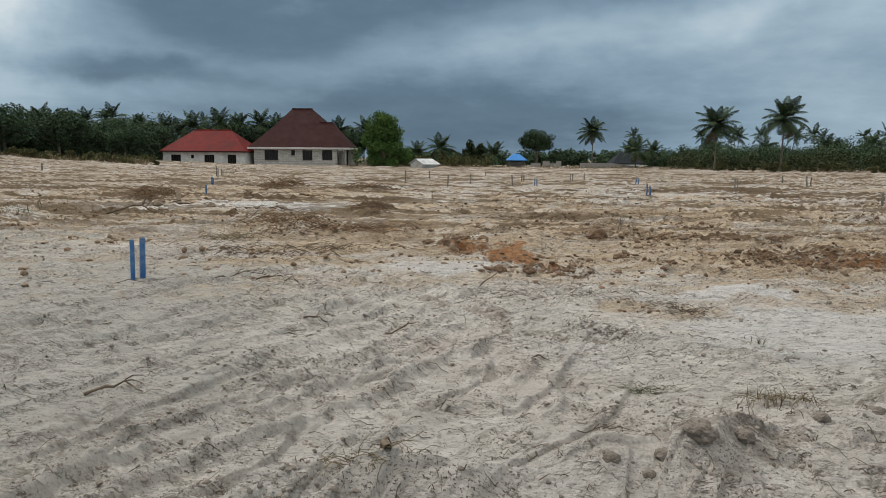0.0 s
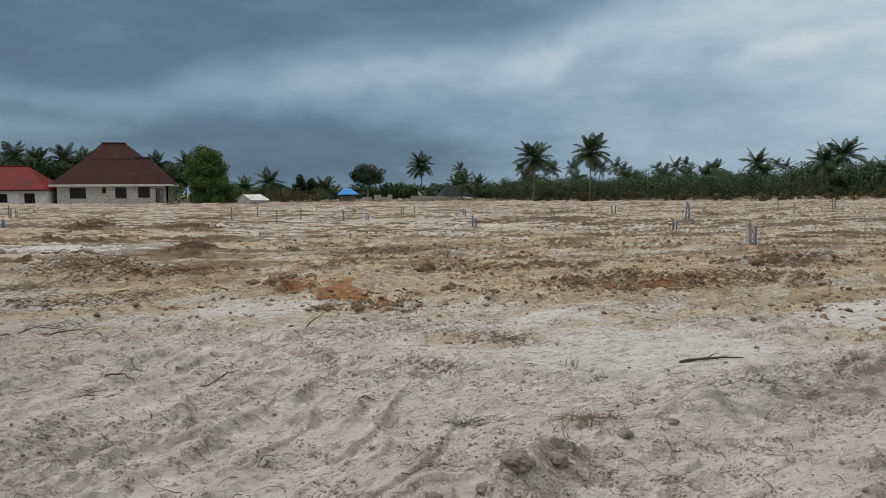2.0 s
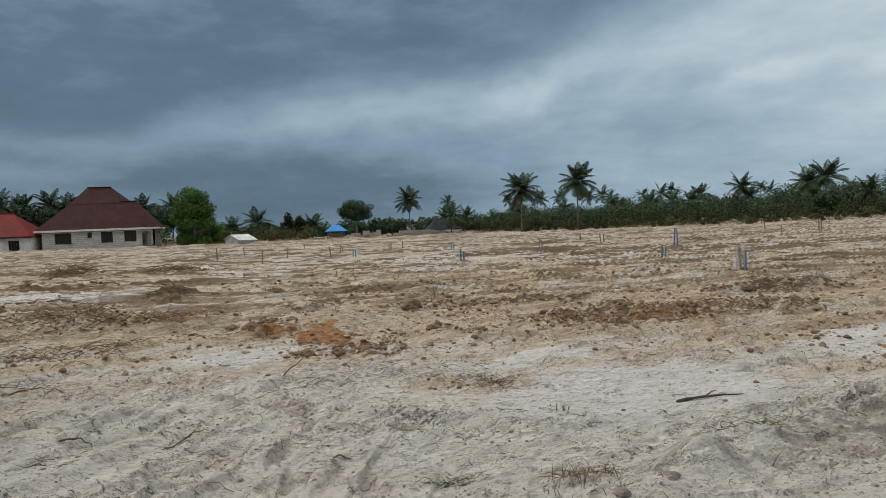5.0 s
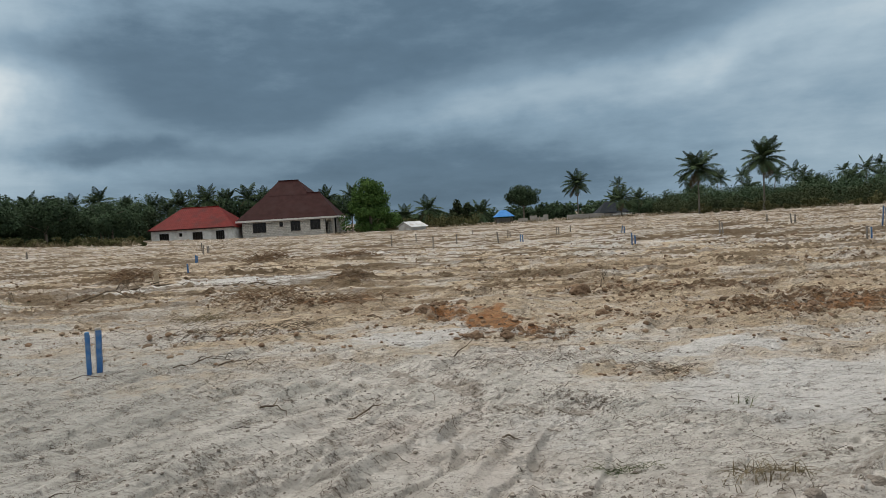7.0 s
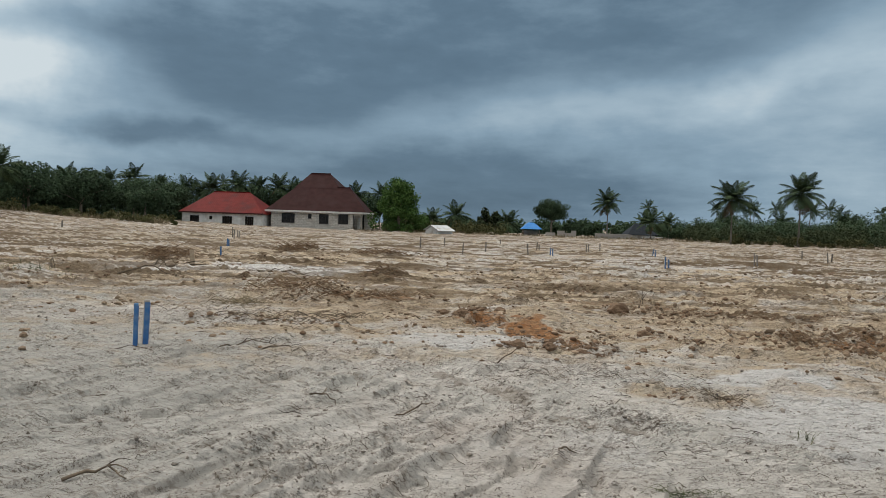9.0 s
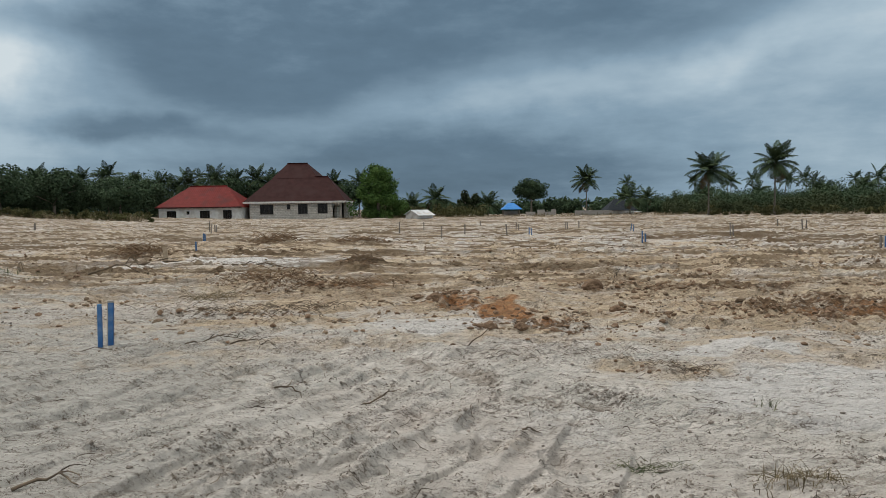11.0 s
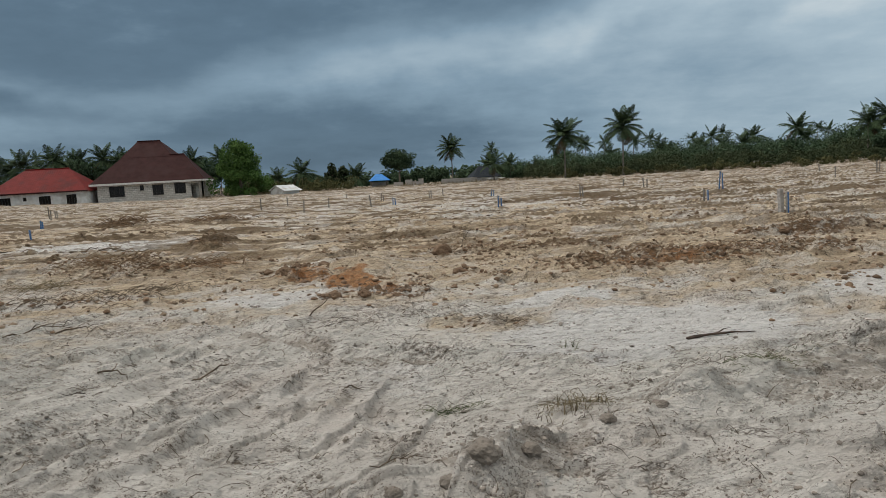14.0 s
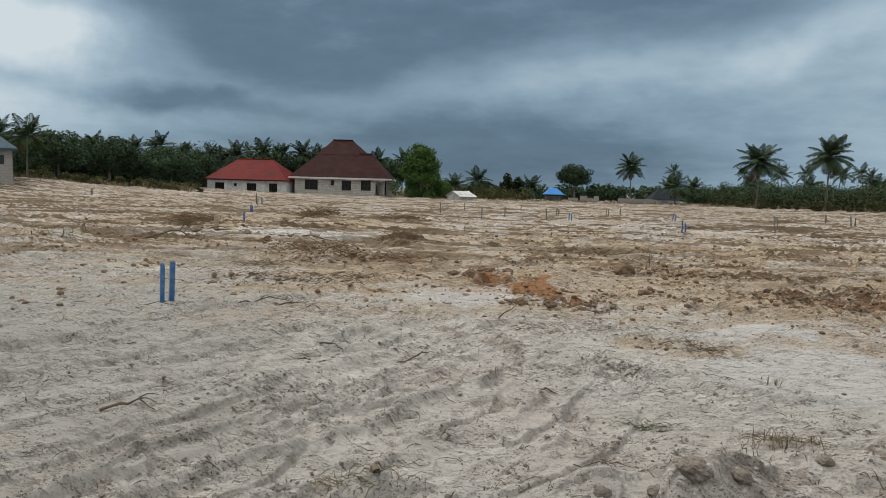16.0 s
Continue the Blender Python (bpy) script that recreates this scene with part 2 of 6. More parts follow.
def ground_material():
    """Bulldozed sand; soil kinds come from the sheet's own layers."""
    m, nt, bsdf = nodes_of("bulldozed_sand")
    N, L = nt.nodes, nt.links
    co = N.new("ShaderNodeTexCoord")

    def noise_(scale, detail=6.0, rough=0.6, stretch=None):
        n = N.new("ShaderNodeTexNoise")
        n.inputs["Scale"].default_value, n.inputs["Detail"].default_value, n.inputs["Roughness"].default_value = scale, detail, rough
        if stretch:
            mp = N.new("ShaderNodeMapping")
            mp.inputs["Scale"].default_value = stretch
            L.new(co.outputs["Object"], mp.inputs["Vector"])
            L.new(mp.outputs[0], n.inputs["Vector"])
        else:
            L.new(co.outputs["Object"], n.inputs["Vector"])
        return n.outputs["Fac"]

    def ramp(fac, lo, hi, a, b):
        mr = N.new("ShaderNodeMapRange")
        mr.inputs["From Min"].default_value, mr.inputs["From Max"].default_value = lo, hi
        mr.inputs["To Min"].default_value, mr.inputs["To Max"].default_value = a, b
        L.new(fac, mr.inputs["Value"])
        return mr.outputs[0]

    def mixc(fac, a, b):
        mx = N.new("ShaderNodeMix")
        mx.data_type = "RGBA"
        L.new(fac, mx.inputs["Factor"])
        for v, s in ((a, "A"), (b, "B")):
            if isinstance(v, tuple):
                mx.inputs[s].default_value = (*v, 1)
            else:
                L.new(v, mx.inputs[s])
        return mx.outputs["Result"]

    def attr(name):
        a = N.new("ShaderNodeAttribute")
        a.attribute_name = name
        return a.outputs["Fac"]

    def times(a, b):
        n = N.new("ShaderNodeMath")
        n.operation = "MULTIPLY"
        L.new(a, n.inputs[0])
        L.new(b, n.inputs[1])
        return n.outputs[0]
    grey = mixc(ramp(noise_(2.2), 0.35, 0.65, 0, 1), mixc(ramp(noise_(0.35, 3.0), 0.42, 0.58, 0, 1), (0.555, 0.54, 0.497), (0.60, 0.547, 0.497)), (0.735, 0.702, 0.652))
    tan = mixc(ramp(noise_(3.1), 0.35, 0.65, 0, 1), (0.455, 0.357, 0.25), (0.645, 0.54, 0.40))
    brown = mixc(ramp(noise_(9.0), 0.35, 0.68, 0, 1), (0.115, 0.068, 0.038), (0.29, 0.190, 0.112))
    orange = mixc(ramp(noise_(6.0), 0.35, 0.65, 0, 1), (0.33, 0.15, 0.065), (0.46, 0.265, 0.135))
    pale = mixc(ramp(noise_(1.7), 0.3, 0.7, 0, 1), (0.63, 0.615, 0.59), (0.75, 0.735, 0.71))

    def layer(name, scale, push, lo, hi, most=1.0):
        """A soil layer with a ragged, crumbly edge."""
        n = N.new("ShaderNodeMath")
        n.operation = "MULTIPLY_ADD"
        L.new(noise_(scale, 8.0, 0.7, (0.75, 1.25, 1.0)), n.inputs[0])
        n.inputs[1].default_value = push
        n.inputs[2].default_value = -0.5 * push
        a = N.new("ShaderNodeMath")
        L.new(n.outputs[0], a.inputs[0])
        L.new(attr(name), a.inputs[1])
        return ramp(a.outputs[0], lo, hi, 0, most)
    turned = layer("brown", 6.0, 2.8, 0.56, 0.82)
    grey = mixc(layer("ash", 1.5, 0.8, 0.15, 0.85, 0.85), grey, (0.505, 0.495, 0.458))
    col = mixc(layer("tan", 2.5, 1.4, 0.25, 0.75), grey, tan)
    col = mixc(layer("pale", 3.0, 1.2, 0.3, 0.62), col, pale)
    col = mixc(turned, col, brown)
    col = mixc(layer("orange", 5.0, 1.6, 0.35, 0.6), col, orange)
    col = mixc(layer("damp", 14.0, 1.6, 0.28, 0.46, 0.55), col, (0.26, 0.217, 0.172))
    # lines of turned soil and roots, drawn out by the blade, and painted ridge shade
    lines = ramp(noise_(1.0, 10.0, 0.68, (0.16, 0.75, 1.0)), 0.545, 0.575, 0, 0.45)
    col = mixc(times(lines, attr("away")), col, (0.25, 0.17, 0.10))
    light_lines = ramp(noise_(1.3, 10.0, 0.68, (0.25, 0.9, 1.0)), 0.56, 0.62, 0, 0.35)
    col = mixc(times(light_lines, attr("away")), col, pale)
    # thin dark streaks: shade of low far ridges, put into the colour
    for seed, scale, cut, dark in ((0.0, 1.1, 0.535, (0.165, 0.118, 0.070)), (7.0, 2.8, 0.55, (0.19, 0.140, 0.088)), (19.0, 0.55, 0.55, (0.15, 0.108, 0.066))):
        mp = N.new("ShaderNodeMapping")
        mp.inputs["Location"].default_value = (seed, seed, 0)
        mp.inputs["Scale"].default_value = (0.11, 1.6, 1.0)
        L.new(co.outputs["Object"], mp.inputs["Vector"])
        n = N.new("ShaderNodeTexNoise")
        n.inputs["Scale"].default_value, n.inputs["Detail"].default_value, n.inputs["Roughness"].default_value = scale, 9.0, 0.62
        L.new(mp.outputs[0], n.inputs["Vector"])
        col = mixc(times(ramp(n.outputs["Fac"], cut, cut + 0.02, 0, 0.95), attr("away")), col, dark)
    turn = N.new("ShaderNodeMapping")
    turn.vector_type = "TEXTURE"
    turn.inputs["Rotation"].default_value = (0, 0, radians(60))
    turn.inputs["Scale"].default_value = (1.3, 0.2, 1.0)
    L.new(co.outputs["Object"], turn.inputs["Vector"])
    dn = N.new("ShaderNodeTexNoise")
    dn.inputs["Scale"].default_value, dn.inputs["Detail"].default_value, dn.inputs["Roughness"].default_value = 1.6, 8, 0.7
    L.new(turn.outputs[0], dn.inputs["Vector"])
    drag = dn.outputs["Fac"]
    # groove shade of the drag marks, put into the colour where the bump is low
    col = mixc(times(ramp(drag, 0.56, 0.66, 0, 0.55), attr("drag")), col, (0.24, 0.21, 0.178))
    # broken edges of the thin surface crust; undercut shade at their foot is painted in
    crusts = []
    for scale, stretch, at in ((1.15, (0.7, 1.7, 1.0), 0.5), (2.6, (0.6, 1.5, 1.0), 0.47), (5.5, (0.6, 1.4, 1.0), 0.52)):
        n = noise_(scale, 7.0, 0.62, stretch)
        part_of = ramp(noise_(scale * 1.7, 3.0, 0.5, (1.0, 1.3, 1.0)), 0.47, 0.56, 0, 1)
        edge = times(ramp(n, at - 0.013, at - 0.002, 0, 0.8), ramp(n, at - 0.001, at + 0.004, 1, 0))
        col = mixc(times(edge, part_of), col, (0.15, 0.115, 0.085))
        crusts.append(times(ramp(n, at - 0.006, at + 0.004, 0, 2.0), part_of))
    # litter, root crumbs and darker damp grains
    speck = ramp(noise_(60.0, 4.0, 0.7), 0.565, 0.59, 0, 0.95)
    spots = ramp(noise_(2.4, 6.0, 0.7), 0.46, 0.58, 0.10, 1)
    clean = ramp(attr("pale"), 0, 1, 1, 0.25)
    speck, spots = times(speck, clean), spots
    col = mixc(times(speck, spots), col, (0.12, 0.088, 0.064))
    mottle = ramp(noise_(13.0, 9.0, 0.75, (0.6, 1.5, 1.0)), 0.54, 0.578, 0, 0.5)
    col = mixc(times(times(mottle, clean), attr("crumbs")), col, (0.24, 0.208, 0.175))
    fibre = ramp(noise_(26.0, 7.0, 0.75, (0.4, 1.6, 1.0)), 0.55, 0.60, 0, 0.8)
    col = mixc(times(fibre, attr("litter")), col, (0.12, 0.085, 0.058))
    L.new(col, bsdf.inputs["Base Color"])
    bsdf.inputs["Roughness"].default_value = 0.95
    bsdf.inputs["Specular IOR Level"].default_value = 0.12
    h = N.new("ShaderNodeMath")
    h.operation = "ADD"
    L.new(noise_(90.0, 6.0, 0.72), h.inputs[0])
    L.new(ramp(noise_(16.0, 9.0, 0.72, (0.7, 1.3, 1.0)), 0.2, 0.8, 0, 3.0), h.inputs[1])
    h2 = N.new("ShaderNodeMath")
    h2.operation = "ADD"
    L.new(h.outputs[0], h2.inputs[0])
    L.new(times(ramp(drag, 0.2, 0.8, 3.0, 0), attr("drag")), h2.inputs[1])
    h3 = N.new("ShaderNodeMath")
    h3.operation = "MULTIPLY_ADD"
    L.new(turned, h3.inputs[0])
    L.new(ramp(noise_(11.0, 7.0, 0.65), 0.3, 0.7, 0, 4.0), h3.inputs[1])
    L.new(h2.outputs[0], h3.inputs[2])
    top = h3.outputs[0]
    for crust in crusts:
        s = N.new("ShaderNodeMath")
        L.new(top, s.inputs[0])
        L.new(crust, s.inputs[1])
        top = s.outputs[0]
    b = N.new("ShaderNodeBump")
    b.inputs["Strength"].default_value, b.inputs["Distance"].default_value = 0.85, 0.02
    L.new(top, b.inputs["Height"])
    L.new(b.outputs[0], bsdf.inputs["Normal"])
    return m


M_GROUND = ground_material()
M_CLOD = material("grey_clod", (0.16, 0.138, 0.115), (0.30, 0.265, 0.228), 9, 0.95, bump=0.6, per_island=0.35)
M_CLOD_BROWN = material("brown_clod", (0.135, 0.086, 0.054), (0.265, 0.18, 0.118), 9, 0.95, bump=0.6, per_island=0.3)
M_CLOD_TAN = material("tan_clod", (0.185, 0.132, 0.088), (0.33, 0.25, 0.175), 9, 0.95, bump=0.6, per_island=0.3)
M_TWIG = material("dead_twig", (0.075, 0.058, 0.042), (0.18, 0.142, 0.10), 14, 0.9, bump=0.2, per_island=0.45)
M_ROOT = material("dry_root", (0.10, 0.062, 0.036), (0.25, 0.165, 0.095), 14, 0.9, bump=0.2, per_island=0.45)
M_STRAW = material("dry_grass", (0.12, 0.10, 0.06), (0.25, 0.20, 0.12), 6, 0.9, bump=0.0, per_island=0.4)
M_WEED = material("green_weed", (0.055, 0.072, 0.03), (0.15, 0.155, 0.075), 6, 0.8, bump=0.0, per_island=0.4)
M_LOG = material("charred_log", (0.035, 0.027, 0.024), (0.12, 0.085, 0.065), 22, 0.9, bump=0.7)
M_CONCRETE = material("raw_concrete", (0.30, 0.285, 0.265), (0.47, 0.45, 0.42), 14, 0.92, bump=0.4, stain=(0.24, 0.22, 0.195), stain_scale=4, per_object=0.12)
M_POST = material("weathered_grey_post", (0.13, 0.118, 0.108), (0.26, 0.24, 0.22), 14, 0.92, bump=0.4, per_object=0.25)
M_BLUE = material("faded_blue_paint", (0.032, 0.11, 0.29), (0.055, 0.165, 0.38), 12, 0.6, bump=0.2, stain=(0.13, 0.22, 0.36), stain_scale=9, per_object=0.15)
M_BLUE_LIGHT = material("chalky_blue_paint", (0.085, 0.22, 0.42), (0.12, 0.25, 0.44), 12, 0.65, bump=0.2)
M_PLANK = material("weathered_plank", (0.38, 0.30, 0.215), (0.52, 0.43, 0.32), 18, 0.85, bump=0.4)
M_STONEWALL = masonry("limestone_blocks", (0.72, 0.70, 0.66), (0.58, 0.555, 0.515), (0.30, 0.28, 0.25), 0.5, 0.26, (0.44, 0.415, 0.375))
M_BLOCKWALL = masonry("concrete_blocks", (0.40, 0.385, 0.36), (0.36, 0.345, 0.32), (0.32, 0.305, 0.28), 0.46, 0.24, (0.34, 0.31, 0.27))
M_PLASTER = material("patchy_white_plaster", (0.66, 0.67, 0.66), (0.82, 0.83, 0.82), 1.6, 0.9, bump=0.3, stain=(0.52, 0.50, 0.47), stain_scale=0.9)
M_ROOF_RED = material("red_iron_sheet", (0.135, 0.013, 0.011), (0.185, 0.019, 0.016), 1.5, 0.7, 0.0, bump=0.0, spec=0.12, stain=(0.10, 0.02, 0.018), stain_scale=0.5)
M_ROOF_MAROON = material("maroon_iron_sheet", (0.038, 0.015, 0.0145), (0.056, 0.022, 0.021), 1.2, 0.75, 0.0, bump=0.0, spec=0.1, stain=(0.055, 0.026, 0.025), stain_scale=0.5)
M_ROOF_GREY = material("blue_grey_iron_sheet", (0.030, 0.068, 0.092), (0.048, 0.095, 0.125), 1.4, 0.7, 0.0, bump=0.0, spec=0.2)
M_ROOF_BLUE = material("blue_iron_sheet", (0.025, 0.19, 0.55), (0.05, 0.26, 0.64), 2, 0.5, bump=0.0)
M_ROOF_WHITE = material("pale_iron_sheet", (0.58, 0.62, 0.63), (0.74, 0.77, 0.78), 2, 0.5, 0.0, bump=0.0, stain=(0.5, 0.46, 0.42))
M_ROOF_DARK = material("dark_palm_thatch", (0.022, 0.027, 0.034), (0.045, 0.052, 0.06), 5, 0.9, bump=0.6, spec=0.05)
M_FASCIA = material("white_fascia_board", (0.60, 0.60, 0.58), (0.74, 0.74, 0.72), 3, 0.7, bump=0.0)
M_FRAME = material("dark_window_frame", (0.014, 0.013, 0.012), (0.03, 0.027, 0.025), 10, 0.5, bump=0.0)
M_BARK = material("grey_bark", (0.12, 0.10, 0.08), (0.25, 0.215, 0.175), 6, 0.95, bump=0.7, bump_scale=20)
M_PALMBARK = material("ringed_palm_bark", (0.10, 0.088, 0.074), (0.20, 0.18, 0.155), 5, 0.95, bump=0.7, bump_scale=14)


def leaf_material(name, dark, light, trans=0.25, vary=0.35):
    m = material(name, dark, light, 0.6, 0.85, bump=0.0, per_island=vary, per_object=0.12, spec=0.08)
    return m


M_LEAF_DARK = leaf_material("dark_mango_leaves", (0.036, 0.060, 0.036), (0.076, 0.116, 0.064))
M_LEAF_MID = leaf_material("scrub_leaves", (0.030, 0.042, 0.022), (0.068, 0.084, 0.042))
M_LEAF_BRIGHT = leaf_material("fresh_green_leaves", (0.036, 0.078, 0.020), (0.092, 0.160, 0.045))
M_LEAF_SCRUB = leaf_material("weedy_scrub_leaves", (0.050, 0.056, 0.024), (0.130, 0.128, 0.058))
M_PALM = leaf_material("palm_leaflets", (0.027, 0.046, 0.025), (0.066, 0.096, 0.047), vary=0.25)
M_PALM_DRY = leaf_material("dry_palm_leaflets", (0.065, 0.05, 0.03), (0.12, 0.095, 0.055), vary=0.25)


def glass_material():
    m, nt, bsdf = nodes_of("dark_window_glass")
    bsdf.inputs["Base Color"].default_value = (0.012, 0.012, 0.013, 1)
    bsdf.inputs["Roughness"].default_value = 0.12
    return m


M_GLASS = glass_material()


# ---- noise and relief of the ground ----
_P = np.random.RandomState(7).permutation(1024)
_A = np.random.RandomState(8).rand(1024) * 2 * np.pi
_GX, _GY = np.cos(_A), np.sin(_A)


def grad_noise(x, y, seed=0):
    """Gradient noise in about -0.7 .. 0.7, on arrays."""
    x, y = np.asarray(x, float) + seed * 17.31, np.asarray(y, float) - seed * 9.77
    xi, yi = np.floor(x).astype(np.int64), np.floor(y).astype(np.int64)
    fx, fy = x - xi, y - yi
    u, v = fx * fx * fx * (fx * (fx * 6 - 15) + 10), fy * fy * fy * (fy * (fy * 6 - 15) + 10)

    def corner(i, j):
        k = _P[(_P[(xi + i) & 1023] + yi + j) & 1023]
        return _GX[k] * (fx - i) + _GY[k] * (fy - j)
    a = corner(0, 0) + u * (corner(1, 0) - corner(0, 0))
    b = corner(0, 1) + u * (corner(1, 1) - corner(0, 1))
    return a + v * (b - a)


def smooth(x, lo, hi):
    t = np.clip((np.asarray(x, float) - lo) / (hi - lo), 0, 1)
    return t * t * (3 - 2 * t)


def along(points, x, y):
    """Distance to a line of points, and the way along it."""
    best, way, run = np.full(np.shape(x), 1e9), np.zeros(np.shape(x)), 0.0
    side = np.zeros(np.shape(x))
    for (ax, ay), (bx, by) in zip(points, points[1:]):
        dx, dy = bx - ax, by - ay
        ln = math.hypot(dx, dy)
        t = np.clip(((x - ax) * dx + (y - ay) * dy) / ln ** 2, 0, 1)
        d = np.hypot(x - ax - t * dx, y - ay - t * dy)
        s = np.sign((x - ax) * dy - (y - ay) * dx)
        w = d < best
        best, way, side = np.where(w, d, best), np.where(w, run + t * ln, way), np.where(w, s, side)
        run += ln
    return best, way, side


# wheel and blade tracks: points, depth, half width, kind
RUTS = (
    (((-3.2, 1.4), (-2.28, 2.75), (-2.07, 3.4), (-1.64, 4.03), (-1.05, 4.98), (-0.37, 6.18), (0.3, 7.4)), 0.045, 0.20),
    (((-2.7, 1.2), (-1.75, 2.77), (-1.35, 3.39), (-0.82, 4.07), (-0.15, 5.37), (0.41, 6.35), (1.2, 7.6)), 0.035, 0.14),
    (((-2.0, 1.3), (-1.3, 2.5), (-0.9, 3.2), (-0.35, 4.0), (0.35, 5.0)), 0.04, 0.24),
    (((-4.9, 4.6), (-4.25, 5.63), (-3.83, 6.27), (-3.14, 7.44), (-2.3, 8.6)), 0.05, 0.2),
    (((-3.6, 4.2), (-2.9, 5.0), (-2.1, 5.6), (-1.2, 6.4), (-0.42, 7.44)), 0.03, 0.22),
    (((-1.2, 7.9), (-0.42, 7.3), (0.37, 5.95), (1.27, 5.30), (2.17, 4.86), (3.63, 4.60), (5.72, 4.62), (8.7, 4.95), (13.0, 5.6)), 0.045, 0.16),
    (((1.9, 6.9), (2.8, 6.45), (3.6, 6.15), (5.0, 6.0), (6.6, 6.2), (9.7, 7.1)), 0.03, 0.15),
    (((2.0, 1.9), (2.38, 2.21), (3.16, 2.41), (4.1, 2.35)), 0.035, 0.16),
    (((2.6, 1.5), (3.27, 1.92), (3.9, 2.0), (4.9, 2.1)), 0.035, 0.16),
    (((-14, 17.0), (-6, 18.3), (3, 17.9), (9, 18.0), (15, 19.4), (26, 21.5)), 0.08, 0.45),
    (((-16, 24.0), (-4, 23.2), (7, 22.6), (20, 25.5), (34, 29)), 0.10, 0.5),
    (((-18, 30.0), (-3, 31.0), (12, 32), (30, 38)), 0.11, 0.6),
    (((3.0, 8.7), (5.0, 8.35), (7.2, 8.3), (10.0, 8.9)), 0.05, 0.3),
    (((1.0, 14.6), (4.5, 14.2), (8.0, 14.3), (12.0, 15.2)), 0.07, 0.35),
)
# ridges pushed up by the blade: points, height, half width
BERMS = (
    (((-1.4, 2.2), (-0.7, 2.6), (0.0, 2.75), (0.62, 2.94), (1.16, 3.06), (1.5, 3.16), (1.9, 3.34), (2.3, 3.6), (3.2, 4.0), (4.4, 4.35), (5.5, 4.42)), 0.25, 0.27),
    (((1.3, 3.5), (2.2, 3.15), (3.0, 3.05), (4.0, 2.95), (5.2, 3.0), (6.6, 3.3)), 0.13, 0.55),
    (((4.6, 4.75), (5.42, 4.72), (6.7, 4.75), (8.2, 5.0)), 0.12, 0.28),
    (((2.4, 9.2), (4.0, 9.75), (5.68, 10.2), (7.0, 9.6), (9.0, 9.8)), 0.11, 0.6),
    (((8.5, 11.6), (9.62, 11.6), (11.6, 11.5)), 0.16, 0.45),
    (((3.2, 12.7), (4.6, 12.3), (6.6, 12.0), (9.0, 12.6)), 0.13, 0.4),
    (((-5.6, 14.5), (-3.2, 13.7), (-1.3, 12.9)), 0.15, 0.55),
    (((-5.2, 10.6), (-3.5, 9.9), (-2.1, 9.5)), 0.09, 0.4),
    (((2.1, 7.4), (3.2, 7.5), (4.6, 7.3), (6.0, 7.2)), 0.08, 0.35),
    (((-1.5, 17.3), (3.0, 16.2), (7.0, 15.9), (12, 17.2)), 0.13, 0.5),
    (((-11, 21.0), (-10.2, 23.2)), 0.22, 0.6),
    (((-9.8, 32.2), (-7.0, 30.6)), 0.28, 0.8),
    (((-5.4, 27.8), (-2.3, 28.6)), 0.25, 0.8),
    (((-12, 41), (2, 39), (14, 42), (30, 47)), 0.22, 0.8),
    (((-22, 58), (-6, 56), (10, 62), (24, 66)), 0.25, 1.0),
    (((-4.4, 5.2), (-3.6, 5.5), (-2.7, 6.0), (-2.0, 6.9)), 0.07, 0.45),
)
# bands of parallel grooves: points, half width, spacing, depth
COMBS = (
    (((-0.4, 7.3), (0.5, 6.3), (1.15, 5.75), (2.0, 5.5), (3.6, 5.75), (6.0, 6.0)), 0.15, 0.06, 0.016),
    (((1.3, 5.2), (2.1, 5.05), (3.4, 5.0), (5.0, 5.15)), 0.10, 0.05, 0.012),
    (((-7.0, 18.6), (-1.0, 17.8), (5.0, 18.2), (12.0, 19.6), (20.0, 22.5)), 2.0, 0.62, 0.07),
    (((-3.0, 24.5), (6.0, 24.0), (15.0, 26.5), (30.0, 33.0)), 2.4, 0.8, 0.08),
    (((7.0, 13.2), (10.0, 12.7), (14.0, 12.3), (20.0, 13.5)), 0.9, 0.3, 0.035),
    (((-4.8, 4.1), (-3.4, 4.8), (-1.9, 5.6), (-0.7, 6.4)), 0.4, 0.13, 0.016),
    (((-2.6, 2.9), (-1.9, 3.7), (-1.1, 4.5), (0.0, 5.4)), 0.35, 0.17, 0.010),
)
TREADS = (
    (((2.1, 1.85), (2.7, 2.1), (3.25, 2.2)), 0.15, 0.11, 0.045),
    (((2.55, 1.6), (3.1, 1.8), (3.8, 1.85)), 0.15, 0.11, 0.04),
)
